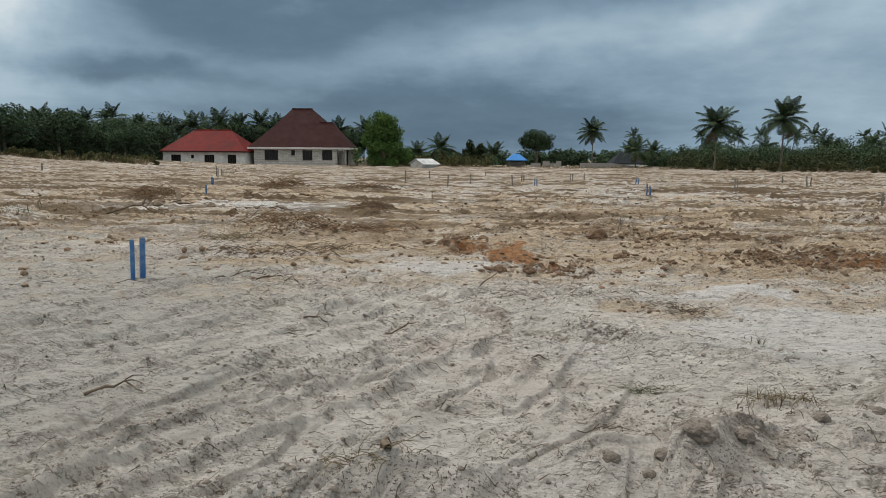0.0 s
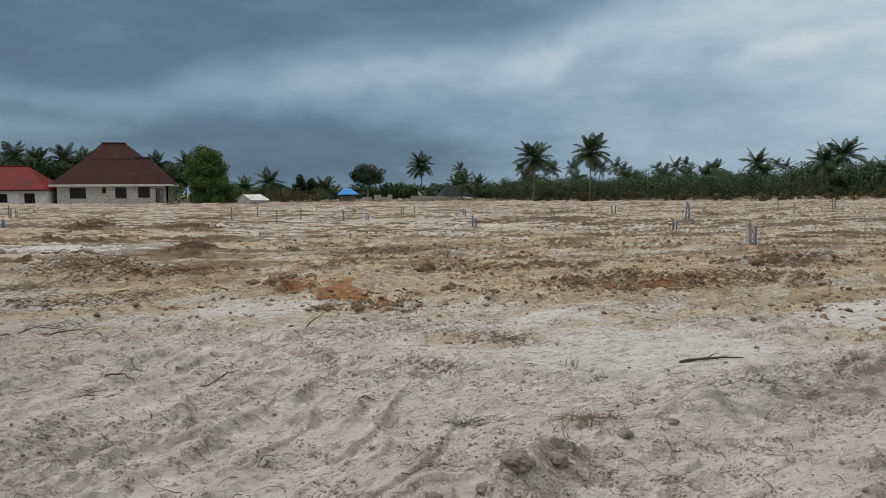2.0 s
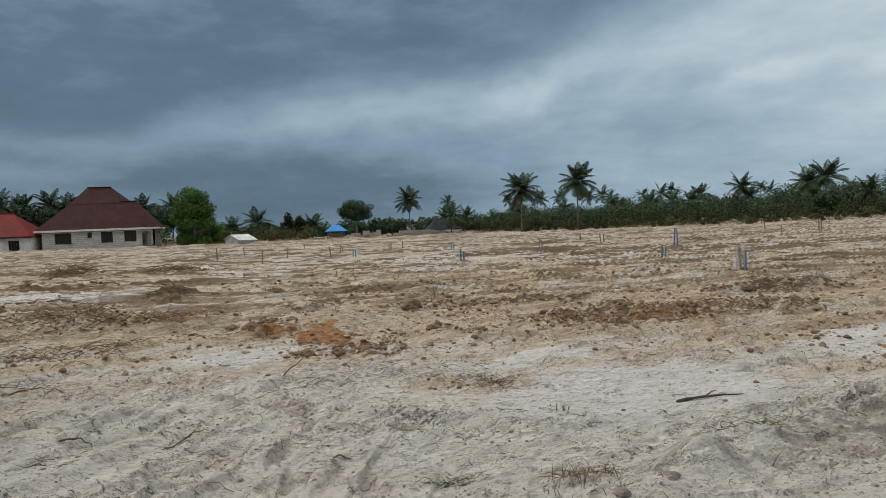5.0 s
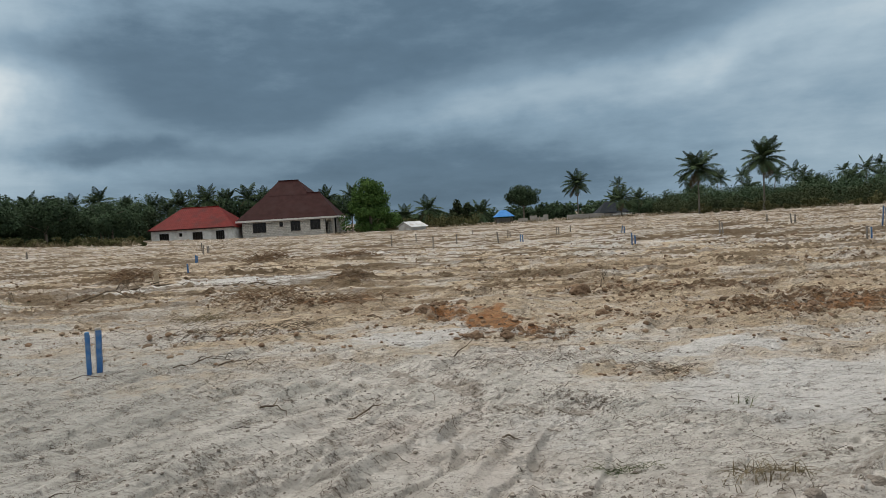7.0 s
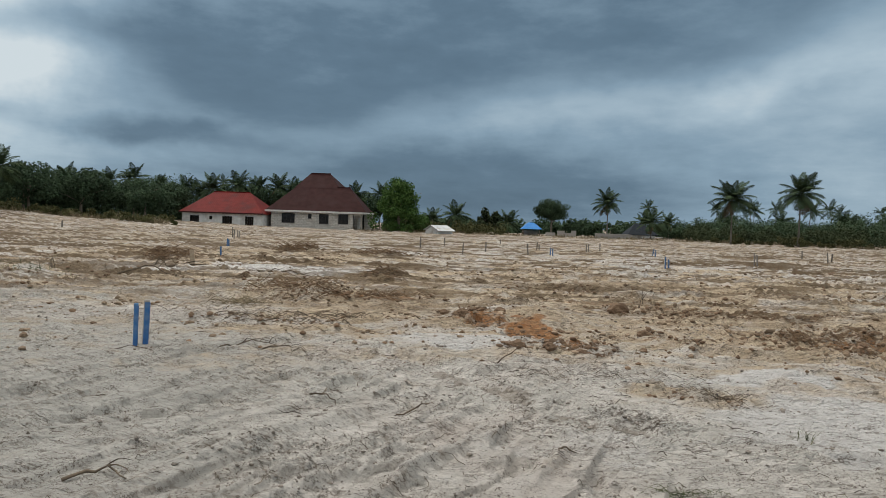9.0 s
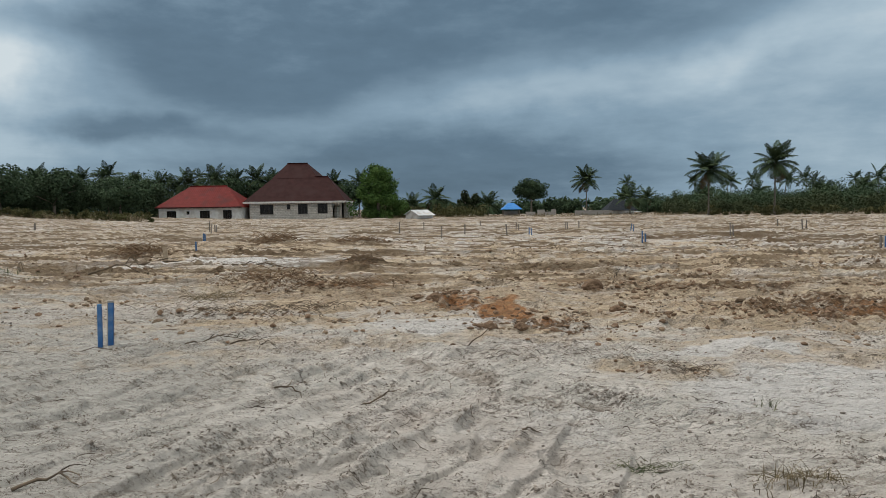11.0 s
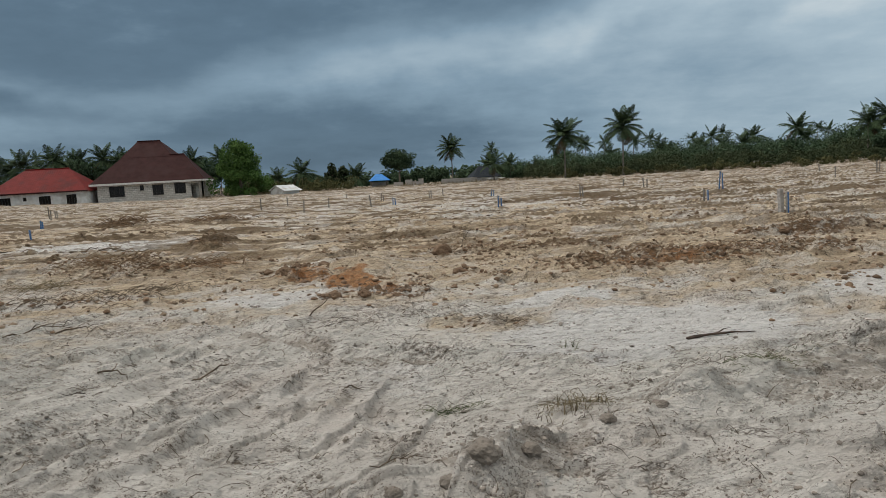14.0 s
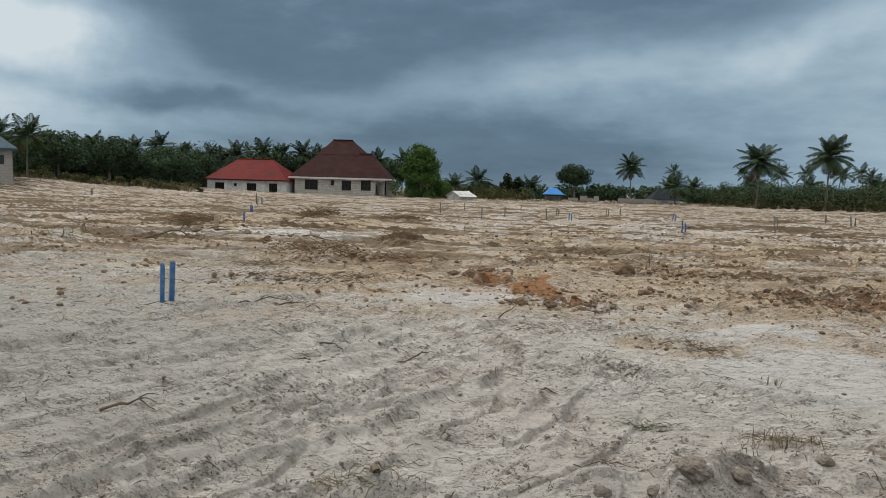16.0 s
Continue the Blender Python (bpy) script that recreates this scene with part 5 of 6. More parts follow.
def palm(x, y, top, scale, seed, label, fronds=21, dry=3, lean=0.05, group="coconut palms"):
    """top: height of the crown's heart over the world's zero."""
    rng = np.random.RandomState(seed)
    z = gz(x, y)
    t = thing("palm_tree", pose(x, y, z, 0, 0, 0), label, "palm tree", group)
    h = top - z
    dx, dy = rng.normal(scale=lean, size=2) * h
    n = 12
    pts = [(dx * (max(u, 0) ** 1.8 - 1), dy * (max(u, 0) ** 1.8 - 1), h * u) for u in np.linspace(-0.03, 1, n)]
    rad = [scale * (0.105 + 0.07 * math.exp(-u * 9) - 0.03 * u) * (1.06 if i % 2 else 0.97) for i, u in enumerate(np.linspace(0, 1, n))]
    v, f = tube(pts, rad, 8)
    hang("trunk", mesh_from("trunk", v, f, M_PALMBARK, True), t)
    for i in range(fronds):
        level = min(5, int(6 * (i + rng.rand() * 0.8) / fronds))
        me = (FRONDS if fronds > 30 else FAR_FRONDS)[level][rng.randint(2)]
        ob = hang("frond", me, t)
        s = scale * rng.uniform(0.85, 1.1)
        ob.matrix_basis = Matrix.Translation((0, 0, h - 0.05)) @ Euler((rng.normal(scale=0.12), rng.normal(scale=0.1), i * 2.39996 + rng.normal(scale=0.15))).to_matrix().to_4x4() @ Matrix.Scale(s, 4)
    for i in range(dry):
        ob = hang("frond", DRY_FRONDS[i % 2], t, "dry brown hanging frond")
        ob.matrix_basis = Matrix.Translation((0, 0, h - 0.12)) @ Euler((0, 0, rng.uniform(0, 6.28))).to_matrix().to_4x4() @ Matrix.Scale(scale * 0.9, 4)


TALL = "tall coconut palm standing clear of the scrub"
WOOD_PALM = "coconut palm rising out of dark woods"
for i, (x, y, top, s, fr) in enumerate((
        (20.3, 101.8, 5.6, 0.84, 31), (32.6, 85.8, 6.0, 0.98, 32), (39.6, 82.8, 6.7, 1.05, 33), (40.2, 154.6, 6.9, 0.85, 16))):
    palm(x, y, top, s, 40 + i, TALL, fr, 2 if i < 3 else 0, 0.02)
for i, (x, y, top, s) in enumerate((
        (-7.1, 119.6, 3.4, 0.85), (-2.7, 111.8, 4.1, 1.0), (6.2, 114.6, 3.1, 0.95), (-57.1, 111.1, 8.7, 0.9), (-60.5, 109.2, 8.0, 0.9), (-53.5, 112.8, 7.6, 0.8),
        (-66.0, 106.0, 7.9, 1.0), (-49.0, 112.0, 7.0, 0.9), (-43.9, 111.5, 7.2, 1.05), (-40.8, 114.8, 8.1, 1.0), (-35.0, 119.8, 8.2, 1.05), (-32.5, 121.0, 7.8, 0.9), (-38.2, 118.0, 7.7, 0.9),
        (-20.6, 118.0, 7.0, 0.95), (-16.9, 123.7, 7.6, 0.9), (-23.0, 121.0, 6.8, 0.9), (-50.1, 68.6, 7.0, 0.95), (-58.4, 74.9, 7.4, 0.95), (-63.0, 101.0, 7.3, 0.9), (-46.6, 113.0, 6.6, 0.85),
        (77.3, 98.4, 7.1, 0.95), (76.0, 82.5, 6.6, 1.0), (77.9, 80.7, 7.3, 1.1), (77.0, 64.0, 6.7, 1.15), (83.8, 63.6, 6.1, 0.95), (90.1, 63.4, 6.5, 1.1), (80.1, 75.7, 4.9, 0.9),
        (82.0, 125.8, 5.9, 0.8), (83.0, 137.0, 5.6, 0.8), (72.0, 118.0, 5.3, 0.85), (66.0, 122.0, 5.2, 0.8), (90.0, 112.0, 5.9, 0.8), (58.0, 128.0, 4.9, 0.85), (30.0, 118.0, 3.7, 0.85),
        (36.0, 124.0, 4.0, 0.8), (47.0, 126.0, 4.4, 0.85), (28.3, 107.0, 3.9, 0.9), (97.0, 104.0, 5.9, 0.85), (74.0, 108.0, 5.1, 0.9), (86.0, 92.0, 5.8, 0.9), (95.0, 84.0, 5.6, 0.9), (62.0, 112.0, 4.4, 0.85))):
    palm(x, y, top - 0.9, s, 60 + i, WOOD_PALM, 22, 1)

_p = np.random.RandomState(6)
for i in range(46):
    a, r = math.radians(-44 + 28 * i / 12 if i < 13 else 20 + 47 * (i - 13) / 32 + _p.uniform(-1, 1)), _p.uniform(128, 158)
    x, y = r * math.sin(a), r * math.cos(a)
    palm(x, y, (8.3 if i < 13 else 6.3) + _p.uniform(-0.9, 0.6), _p.uniform(0.6, 0.85), 300 + i, WOOD_PALM, 16, 0)

tree(-10.6, 96.3, 8.5, 9.2, -0.9, M_LEAF_BRIGHT, "bushy fresh-green tree beside the stone house", 1, "cone", 21000, 0.21)
tree(15.0, 126.9, 7.4, 7.0, 2.0, M_LEAF_DARK, "dark round-crowned tree on a short trunk", 2, "wide", 13000, 0.21)
tree(2.2, 114.8, 4.8, 3.2, 0.8, M_LEAF_MID, "small airy tree at the field edge", 3, "cone", 1300, 0.34)
tree(4.0, 116.0, 4.3, 3.0, 0.8, M_LEAF_MID, "small airy tree at the field edge", 4, "cone", 1200, 0.34)
for i, (x, y, top, w) in enumerate((
        (-56.2, 82.7, 7.6, 7.5), (-54.0, 90.4, 7.6, 7.0), (-47.5, 95.5, 6.3, 7.0), (-60.5, 88.0, 7.3, 8.0), (-62.0, 97.0, 7.0, 7.5), (-52.0, 101.0, 6.4, 6.5),
        (-66.5, 92.0, 7.6, 8.5), (-48.5, 106.0, 6.4, 7.0), (-42.0, 117.0, 7.7, 7.5), (-37.5, 119.0, 7.6, 7.5), (-31.5, 121.0, 7.9, 7.0), (-19.0, 120.5, 6.6, 7.0), (-13.5, 119.0, 6.0, 6.0), (-33.5, 121.0, 7.0, 6.0))):
    tree(x, y, top + 0.9, w * 1.15, 0.4, M_LEAF_DARK, "dense dark-leaved mango tree in the woods", 10 + i, "wide", 7000, 0.27, "mango trees")
for i, (x, y, top, w) in enumerate(((84.5, 54.3, 6.4, 6.0), (88.0, 60.0, 5.0, 5.0), (76.0, 78.0, 4.6, 5.5), (80.0, 70.0, 4.6, 5.0), (93.0, 52.0, 4.6, 5.0), (70.0, 98.0, 4.2, 5.5))):
    tree(x, y, top, w, 0.8, M_LEAF_DARK, "dark broad-leaved tree among scrub and palms", 30 + i, "wide", 4500, 0.28, "edge trees")


def band(rng, name, mat, a0, a1, r0, r1, count, low, high, leaf, per, label, category):
    """Scrub between two azimuths and two distances: clumps of leaves standing on the ground."""
    vs, fs, n = [], [], 0
    a = np.radians(rng.uniform(a0, a1, count))
    r = rng.uniform(r0, r1, count)
    x, y = r * np.sin(a), r * np.cos(a)
    free = (~((x > -48) & (x < -12.5) & (y < 119)) | (y < 97)) & ~((x > 5) & (x < 32.5) & (y < 116)) & ~((x > -8) & (x < -1.5) & (y < 97))
    a, x, y = a[free], x[free], y[free]
    count = len(x)
    z = relief(x, y)
    for i in range(count):
        h = rng.uniform(low, high) * float(np.clip(0.82 + 0.6 * grad_noise(a[i] * 28, 0.5, 33), 0.62, 1.06))
        w = h * rng.uniform(0.55, 0.95)
        k = 7
        c = np.stack([x[i] + rng.uniform(-w, w, k) * 0.6, y[i] + rng.uniform(-w, w, k) * 0.6, z[i] + h * rng.uniform(0.12, 0.85, k)], -1)
        v, f = leaves(rng, c, np.full(k, w * 0.42), per, leaf)
        vs.append(v)
        fs.append(f + n)
        n += len(v)
    me = mesh_from(name, np.concatenate(vs), np.concatenate(fs), mat)
    return tagged(new(name, me), label, category, kind="stuff")


_w = np.random.RandomState(77)
band(_w, "woods", M_LEAF_DARK, -48, -8, 108, 140, 170, 6.0, 8.4, 0.26, 1350, "dense dark tropical woods behind the houses", "woods")
band(_w, "woods", M_LEAF_DARK, -7, 20, 125, 170, 130, 2.6, 4.2, 0.5, 260, "low dark woods beyond the field", "woods")
band(_w, "woods", M_LEAF_DARK, 16, 72, 116, 160, 320, 4.0, 5.9, 0.24, 900, "dark palm and scrub woods along the field", "woods")
band(_w, "scrub", M_LEAF_SCRUB, -44, -24, 84, 100, 120, 0.4, 1.7, 0.19, 300, "waist-high green scrub along the field edge", "bushes")
band(_w, "scrub", M_LEAF_SCRUB, -9, 14, 100, 112, 120, 1.0, 2.6, 0.20, 280, "green scrub along the field edge", "bushes")
band(_w, "scrub", M_LEAF_MID, 12, 66, 99, 118, 320, 1.4, 3.6, 0.20, 330, "green scrub along the field edge", "bushes")
band(_w, "scrub", M_LEAF_SCRUB, 14, 66, 88, 98, 110, 0.4, 1.5, 0.18, 260, "green scrub along the field edge", "bushes")


def grass_field(name, rng, spots, mat, label, blade=0.5, width=0.012):
    """Tufts of thin bent blades at (x, y, count, spread, height)."""
    heap_v, heap_f, n = [], [], 0
    for x, y, count, spread, height in spots:
        bx, by = x + rng.normal(size=count) * spread, y + rng.normal(size=count) * spread
        bz = relief(bx, by) - 0.01
        a = rng.uniform(0, 2 * math.pi, count)
        h = height * (0.15 + rng.rand(count) ** 1.8)
        lean = height * rng.uniform(0.1, 1.3, count)
        wx, wy = -np.sin(a) * width, np.cos(a) * width
        mx, my = bx + np.cos(a) * lean * 0.35, by + np.sin(a) * lean * 0.35
        tx, ty = bx + np.cos(a) * lean, by + np.sin(a) * lean
        v = np.stack([np.stack([bx - wx, by - wy, bz], -1), np.stack([bx + wx, by + wy, bz], -1), np.stack([mx + wx * 0.8, my + wy * 0.8, bz + h * 0.65], -1), np.stack([mx - wx * 0.8, my - wy * 0.8, bz + h * 0.65], -1),
                      np.stack([tx + wx * 0.1, ty + wy * 0.1, bz + h], -1), np.stack([tx - wx * 0.1, ty - wy * 0.1, bz + h], -1)], 1).reshape(-1, 3)
        k = np.arange(count)[:, None] * 6 + n
        heap_v.append(v)
        heap_f.append(np.concatenate([k + np.array([[0, 1, 2, 3]]), k + np.array([[3, 2, 4, 5]])]))
        n += count * 6
    me = mesh_from(name, np.concatenate(heap_v), np.concatenate(heap_f), mat)
    return tagged(new(name, me), label, "grass", kind="stuff")


def ring_spots(rng, a0, a1, r0, r1, count, blades, spread, height):
    a, r = np.radians(rng.uniform(a0, a1, count)), rng.uniform(r0, r1, count)
    return [(rr * math.sin(aa), rr * math.cos(aa), blades, spread, height * rng.uniform(0.5, 1.3)) for aa, rr in zip(a, r)]


grass_field("dry_grass", _w, ring_spots(_w, -44, -25, 84, 99, 300, 26, 0.5, 0.6) + ring_spots(_w, -10, 30, 95, 104, 200, 24, 0.5, 0.45) + ring_spots(_w, 28, 64, 90, 102, 240, 24, 0.5, 0.4), M_STRAW, "dry straw-coloured grass fringe along the field edge", width=0.03)


# ---- survey posts ----
def survey_post(x, y, height, width, paint, turn, lean, label, group="survey posts"):
    """A square concrete post, blue paint on its front and one side. paint: 0 bare, 1 front, 2 all round."""
    p = thing("survey_post", pose(x, y, gz(x, y) - 0.06, lean[0], lean[1], turn), label, "post", group)
    w, h = width / 2, height + 0.06
    part("shaft", box(-w, w, -w, w, -0.05, h, 0.006), M_BLUE_LIGHT if paint == 2 else M_CONCRETE if paint or width > 0.09 else M_POST, p)
    if paint >= 1:
        part("painted_face", box(-w * 0.7, w * 0.98, -w - 0.005, -w - 0.001, 0.0, h * 0.955), M_BLUE, p, "blue painted face")
        part("painted_face", box(w + 0.001, w + 0.005, -w * 0.95, w * 0.9, 0.0, h * 0.94), M_BLUE, p)
    return p


BLUE_POST = "short concrete survey post with faded blue paint"
BARE_POST = "short weathered grey survey post"
survey_post(-4.025, 7.93, 0.53, 0.066, 1, 25, (-1.0, 2.0), "concrete survey post with blue front and bare grey top")
survey_post(-4.135, 7.91, 0.50, 0.048, 2, 24, (0, 1.0), "slim light-blue survey post beside a thicker one")
for i, (x, y, h, n, paint) in enumerate((
        (7.48, 26.67, 0.55, 2, 1), (13.71, 33.31, 0.62, 2, 0), (4.10, 35.98, 0.5, 2, 1), (-0.54, 33.35, 0.6, 1, 0), (0.71, 38.05, 0.6, 1, 0), (2.92, 35.79, 0.62, 1, 0), (-3.12, 39.73, 0.62, 1, 0),
        (-1.92, 45.70, 0.6, 1, 0), (2.37, 56.83, 0.5, 1, 0), (4.12, 43.40, 0.45, 2, 0), (7.19, 42.75, 0.5, 2, 0), (8.86, 47.05, 0.55, 1, 0), (21.42, 44.50, 0.5, 1, 0), (19.71, 38.07, 0.55, 2, 0),
        (41.01, 49.25, 0.6, 1, 0), (30.50, 35.18, 0.75, 1, 0), (38.29, 40.50, 0.8, 2, 0), (23.92, 21.64, 0.85, 2, 1), (54.65, 46.01, 0.7, 1, 0), (43.27, 33.85, 0.75, 2, 0), (39.59, 27.02, 0.7, 2, 0),
        (12.16, 15.58, 0.62, 2, 1), (19.30, 29.58, 0.86, 2, 1), (14.58, 23.13, 0.45, 2, 1), (10.66, 40.37, 0.5, 2, 1), (-10.04, 26.23, 0.42, 1, 1), (-12.86, 34.56, 0.48, 2, 1), (-16.67, 45.94, 0.7, 2, 0),
        (-16.78, 47.26, 0.6, 2, 0), (-34.21, 54.63, 0.6, 1, 0), (-36.74, 45.33, 0.8, 1, 1), (-34.12, 54.31, 0.5, 1, 0), (59.26, 38.24, 0.8, 1, 0))):
    rr = random.Random(i)
    wd = 0.065 if n == 2 else 0.07
    for k in range(n):
        blue = paint and (k == n - 1 or i not in (21, 23))
        survey_post(x + k * (0.14 if i != 21 else 0.10), y + k * rr.uniform(-0.15, 0.1), h * (1 - 0.08 * k), wd * (1.7 if i == 21 and k == 0 else 0.9), 1 if blue else 0, rr.uniform(-20, 20), (rr.gauss(0, 2.5), rr.gauss(0, 2.5)), BLUE_POST if blue else BARE_POST)
plank = thing("wooden_peg", pose(-8.39, 19.66, gz(-8.39, 19.66) - 0.05, 2, -3, 10), "pale weathered wooden plank stuck upright in sand", "peg")
part("board", box(-0.065, 0.065, -0.015, 0.015, 0, 0.58, 0.004), M_PLANK, plank)


# ---- clods, roots, sticks, weeds ----
_ICO = bmesh.new()
bmesh.ops.create_icosphere(_ICO, subdivisions=1, radius=1.0)
_ICO.verts.ensure_lookup_table()
ICO_V = np.array([v.co[:] for v in _ICO.verts])
ICO_F = np.array([[v.index for v in f.verts] for f in _ICO.faces])
_ICO.free()


def clod_heap(name, rng, x, y, size, mat, label):
    n = len(x)
    z = relief(x, y)
    j = 1 + rng.uniform(-0.28, 0.28, (n, len(ICO_V), 1))
    sc = size[:, None, None] * np.stack([rng.uniform(0.7, 1.3, n), rng.uniform(0.7, 1.3, n), rng.uniform(0.5, 0.9, n)], -1)[:, None, :]
    v = ICO_V[None] * j * sc + np.stack([x, y, z + size * 0.08], -1)[:, None, :]
    f = ICO_F[None] + (np.arange(n) * len(ICO_V))[:, None, None]
    me = mesh_from(name, v.reshape(-1, 3), f.reshape(-1, 3), mat)
    return tagged(new(name, me), label, "soil clods", kind="stuff")


def scatter(rng, n, a0, a1, r0, r1, power=1.0):
    a = np.radians(rng.uniform(a0, a1, n))
    r = r0 * (r1 / r0) ** (rng.rand(n) ** power)
    return r * np.sin(a), r * np.cos(a)


_c = np.random.RandomState(91)
x, y = scatter(_c, 110000, -43, 66, 2.5, 34)
keep = _c.rand(len(x)) < np.maximum(np.maximum(soil("brown", x, y), 0.9 * soil("orange", x, y) * 0.3) ** 1.2 * 0.8, 0.06 * smooth(np.hypot(x, y), 7, 10) * (1 - 0.9 * smooth(-x, 2.0, 3.5) * (1 - smooth(y, 12, 16))))
x, y = x[keep], y[keep]
clod_heap("brown_clods", _c, x, y, (0.005 + 0.04 * _c.rand(len(x)) ** 4 + 0.0009 * np.hypot(x, y)) * (0.35 + 0.65 * smooth(np.hypot(x, y), 5, 9)), M_CLOD_BROWN, "crumbled brown soil clods on churned ground")
x, y = scatter(_c, 30000, -43, 66, 8.5, 27)
keep = _c.rand(len(x)) < 0.75 * smooth(grad_noise(x / 1.9, y / 0.7, 54) + 0.5 * grad_noise(x / 0.6, y / 0.3, 55), 0.0, 0.4) * soil("tan", x, y) * (1 - 0.9 * soil("pale", x, y))
x, y = x[keep], y[keep]
clod_heap("tan_clods", _c, x, y, 0.006 + 0.045 * _c.rand(len(x)) ** 4 + 0.0010 * np.hypot(x, y), M_CLOD_TAN, "tan and brown soil clods strewn over the field")
x, y = scatter(_c, 64000, -43, 66, 2.0, 12)
dens = (0.08 + 0.7 * crumbled(x, y) + 0.7 * soil("damp", x, y)) * (1 - 0.8 * smooth(-x, 1.2, 2.8) * (1 - smooth(y, 8, 10)))
keep = _c.rand(len(x)) < dens * 0.5 * (1 - 0.8 * soil("pale", x, y))
x, y = x[keep], y[keep]
clod_heap("grey_clods", _c, x, y, 0.0022 + 0.014 * _c.rand(len(x)) ** 5 + 0.0006 * np.hypot(x, y), M_CLOD, "small grey sand crumbs scattered on the surface")


def big_clod(x, y, r, mat, label, seed, flat=0.72):
    bm = bmesh.new()
    bmesh.ops.create_icosphere(bm, subdivisions=5, radius=r)
    for v in bm.verts:
        n = noise.noise(v.co * (2.0 / r) * 0.6 + Vector((seed * 3.1, 0, 0))) * 0.26 + noise.noise(v.co * (3.0 / r) + Vector((0, seed, 0))) * 0.16 + noise.noise(v.co * (8.0 / r)) * 0.10 + noise.noise(v.co * (19.0 / r)) * 0.06
        v.co *= 1 + n
        v.co.z *= flat
    me = bpy.data.meshes.new("soil_clod")
    for f in bm.faces:
        f.smooth = True
    bm.to_mesh(me)
    bm.free()
    me.materials.append(mat)
    ob = new("soil_clod", me)
    ob.matrix_basis = pose(x, y, gz(x, y) - r * 0.12, 0, 0, seed * 40)
    tagged(ob, label, "clod", "large clods")


GREY_CLOD = "rounded cracked grey clod of damp sand"
BROWN_CLOD = "lumpy brown clod of root-bound soil"
for i, (x, y, r) in enumerate(((1.09, 2.96, 0.078), (0.90, 2.90, 0.05), (1.33, 3.03, 0.05), (0.63, 2.86, 0.042), (0.80, 2.80, 0.035), (1.86, 3.3, 0.045), (2.25, 3.45, 0.05), (3.4, 3.5, 0.03))):
    big_clod(x, y, r, M_CLOD, GREY_CLOD, i + 1)
for i, (x, y, r) in enumerate(((2.62, 12.71, 0.19), (3.41, 12.97, 0.10), (-0.28, 10.85, 0.13), (0.05, 10.5, 0.08), (0.45, 8.6, 0.10), (0.85, 8.5, 0.08), (1.25, 8.55, 0.09), (1.55, 8.7, 0.07), (0.65, 9.2, 0.06), (1.05, 9.05, 0.07), (0.35, 11.3, 0.1), (2.4, 10.0, 0.09),
                                (-0.1, 11.2, 0.1), (2.1, 8.8, 0.06), (6.4, 9.6, 0.1), (5.2, 9.4, 0.08), (7.7, 10.2, 0.09), (9.0, 11.3, 0.1), (-0.6, 11.6, 0.1), (3.8, 9.9, 0.09))):
    big_clod(x, y, r, M_CLOD_BROWN, BROWN_CLOD, i + 31)


def wander(rng, x, y, length, heading, bend, rise, n=6):
    """Points of a bent stick lying on the ground."""
    pts, a = [], heading
    for i in range(n):
        t = i / (n - 1)
        pts.append((x, y, gz(x, y) + rise * math.sin(math.pi * (0.08 + 0.84 * t)) + 0.004))
        a += rng.normal(scale=bend)
        x, y = x + math.cos(a) * length / (n - 1), y + math.sin(a) * length / (n - 1)
    return pts


def stick_thing(name, x, y, length, radius, heading, bend, rise, mat, label, category, seed, forks=2):
    rng = np.random.RandomState(seed)
    heap = Heap()
    main = wander(rng, x, y, length, heading, bend, rise, 8)
    heap.put(*tube(main, [radius * (1 - 0.7 * i / 7) * rng.uniform(0.8, 1.2) for i in range(8)], 6))
    for k in range(forks):
        i = rng.randint(2, 7)
        p = main[i]
        s = wander(rng, p[0], p[1], length * rng.uniform(0.25, 0.5), heading + rng.choice((-1, 1)) * rng.uniform(0.4, 1.0), bend, rise * 1.5, 5)
        s = [(q[0], q[1], q[2] + (p[2] - s[0][2]) * (1 - j / 4)) for j, q in enumerate(s)]
        heap.put(*tube(s, [radius * 0.5 * (1 - 0.8 * j / 4) for j in range(5)], 5))
    me = heap.mesh(name, mat, True)
    return tagged(new(name, me), label, category, "fallen sticks")


stick_thing("charred_log", 3.44, 5.21, 0.66, 0.016, -0.02, 0.10, 0.015, M_LOG, "thin blackened log lying on pale sand", "log", 1, 1)
stick_thing("fallen_branch", -2.48, 3.84, 0.46, 0.012, 1.0, 0.5, 0.03, M_TWIG, "crooked dark dead branch on pale sand", "branch", 2, 2)
def leaning_stick(x, y, dx, dy, rise, radius, label):
    z = gz(x, y)
    pts = [(x + dx * t, y + dy * t + 0.012 * math.sin(5 * t), z - 0.02 + rise * t + 0.015 * math.sin(7 * t)) for t in (0, 0.2, 0.4, 0.6, 0.8, 1)]
    v, f = tube(pts, [radius * (1 - 0.6 * k / 5) for k in range(6)], 5)
    tagged(new("fallen_branch", mesh_from("fallen_branch", v, f, M_TWIG, True)), label, "branch", "fallen sticks")


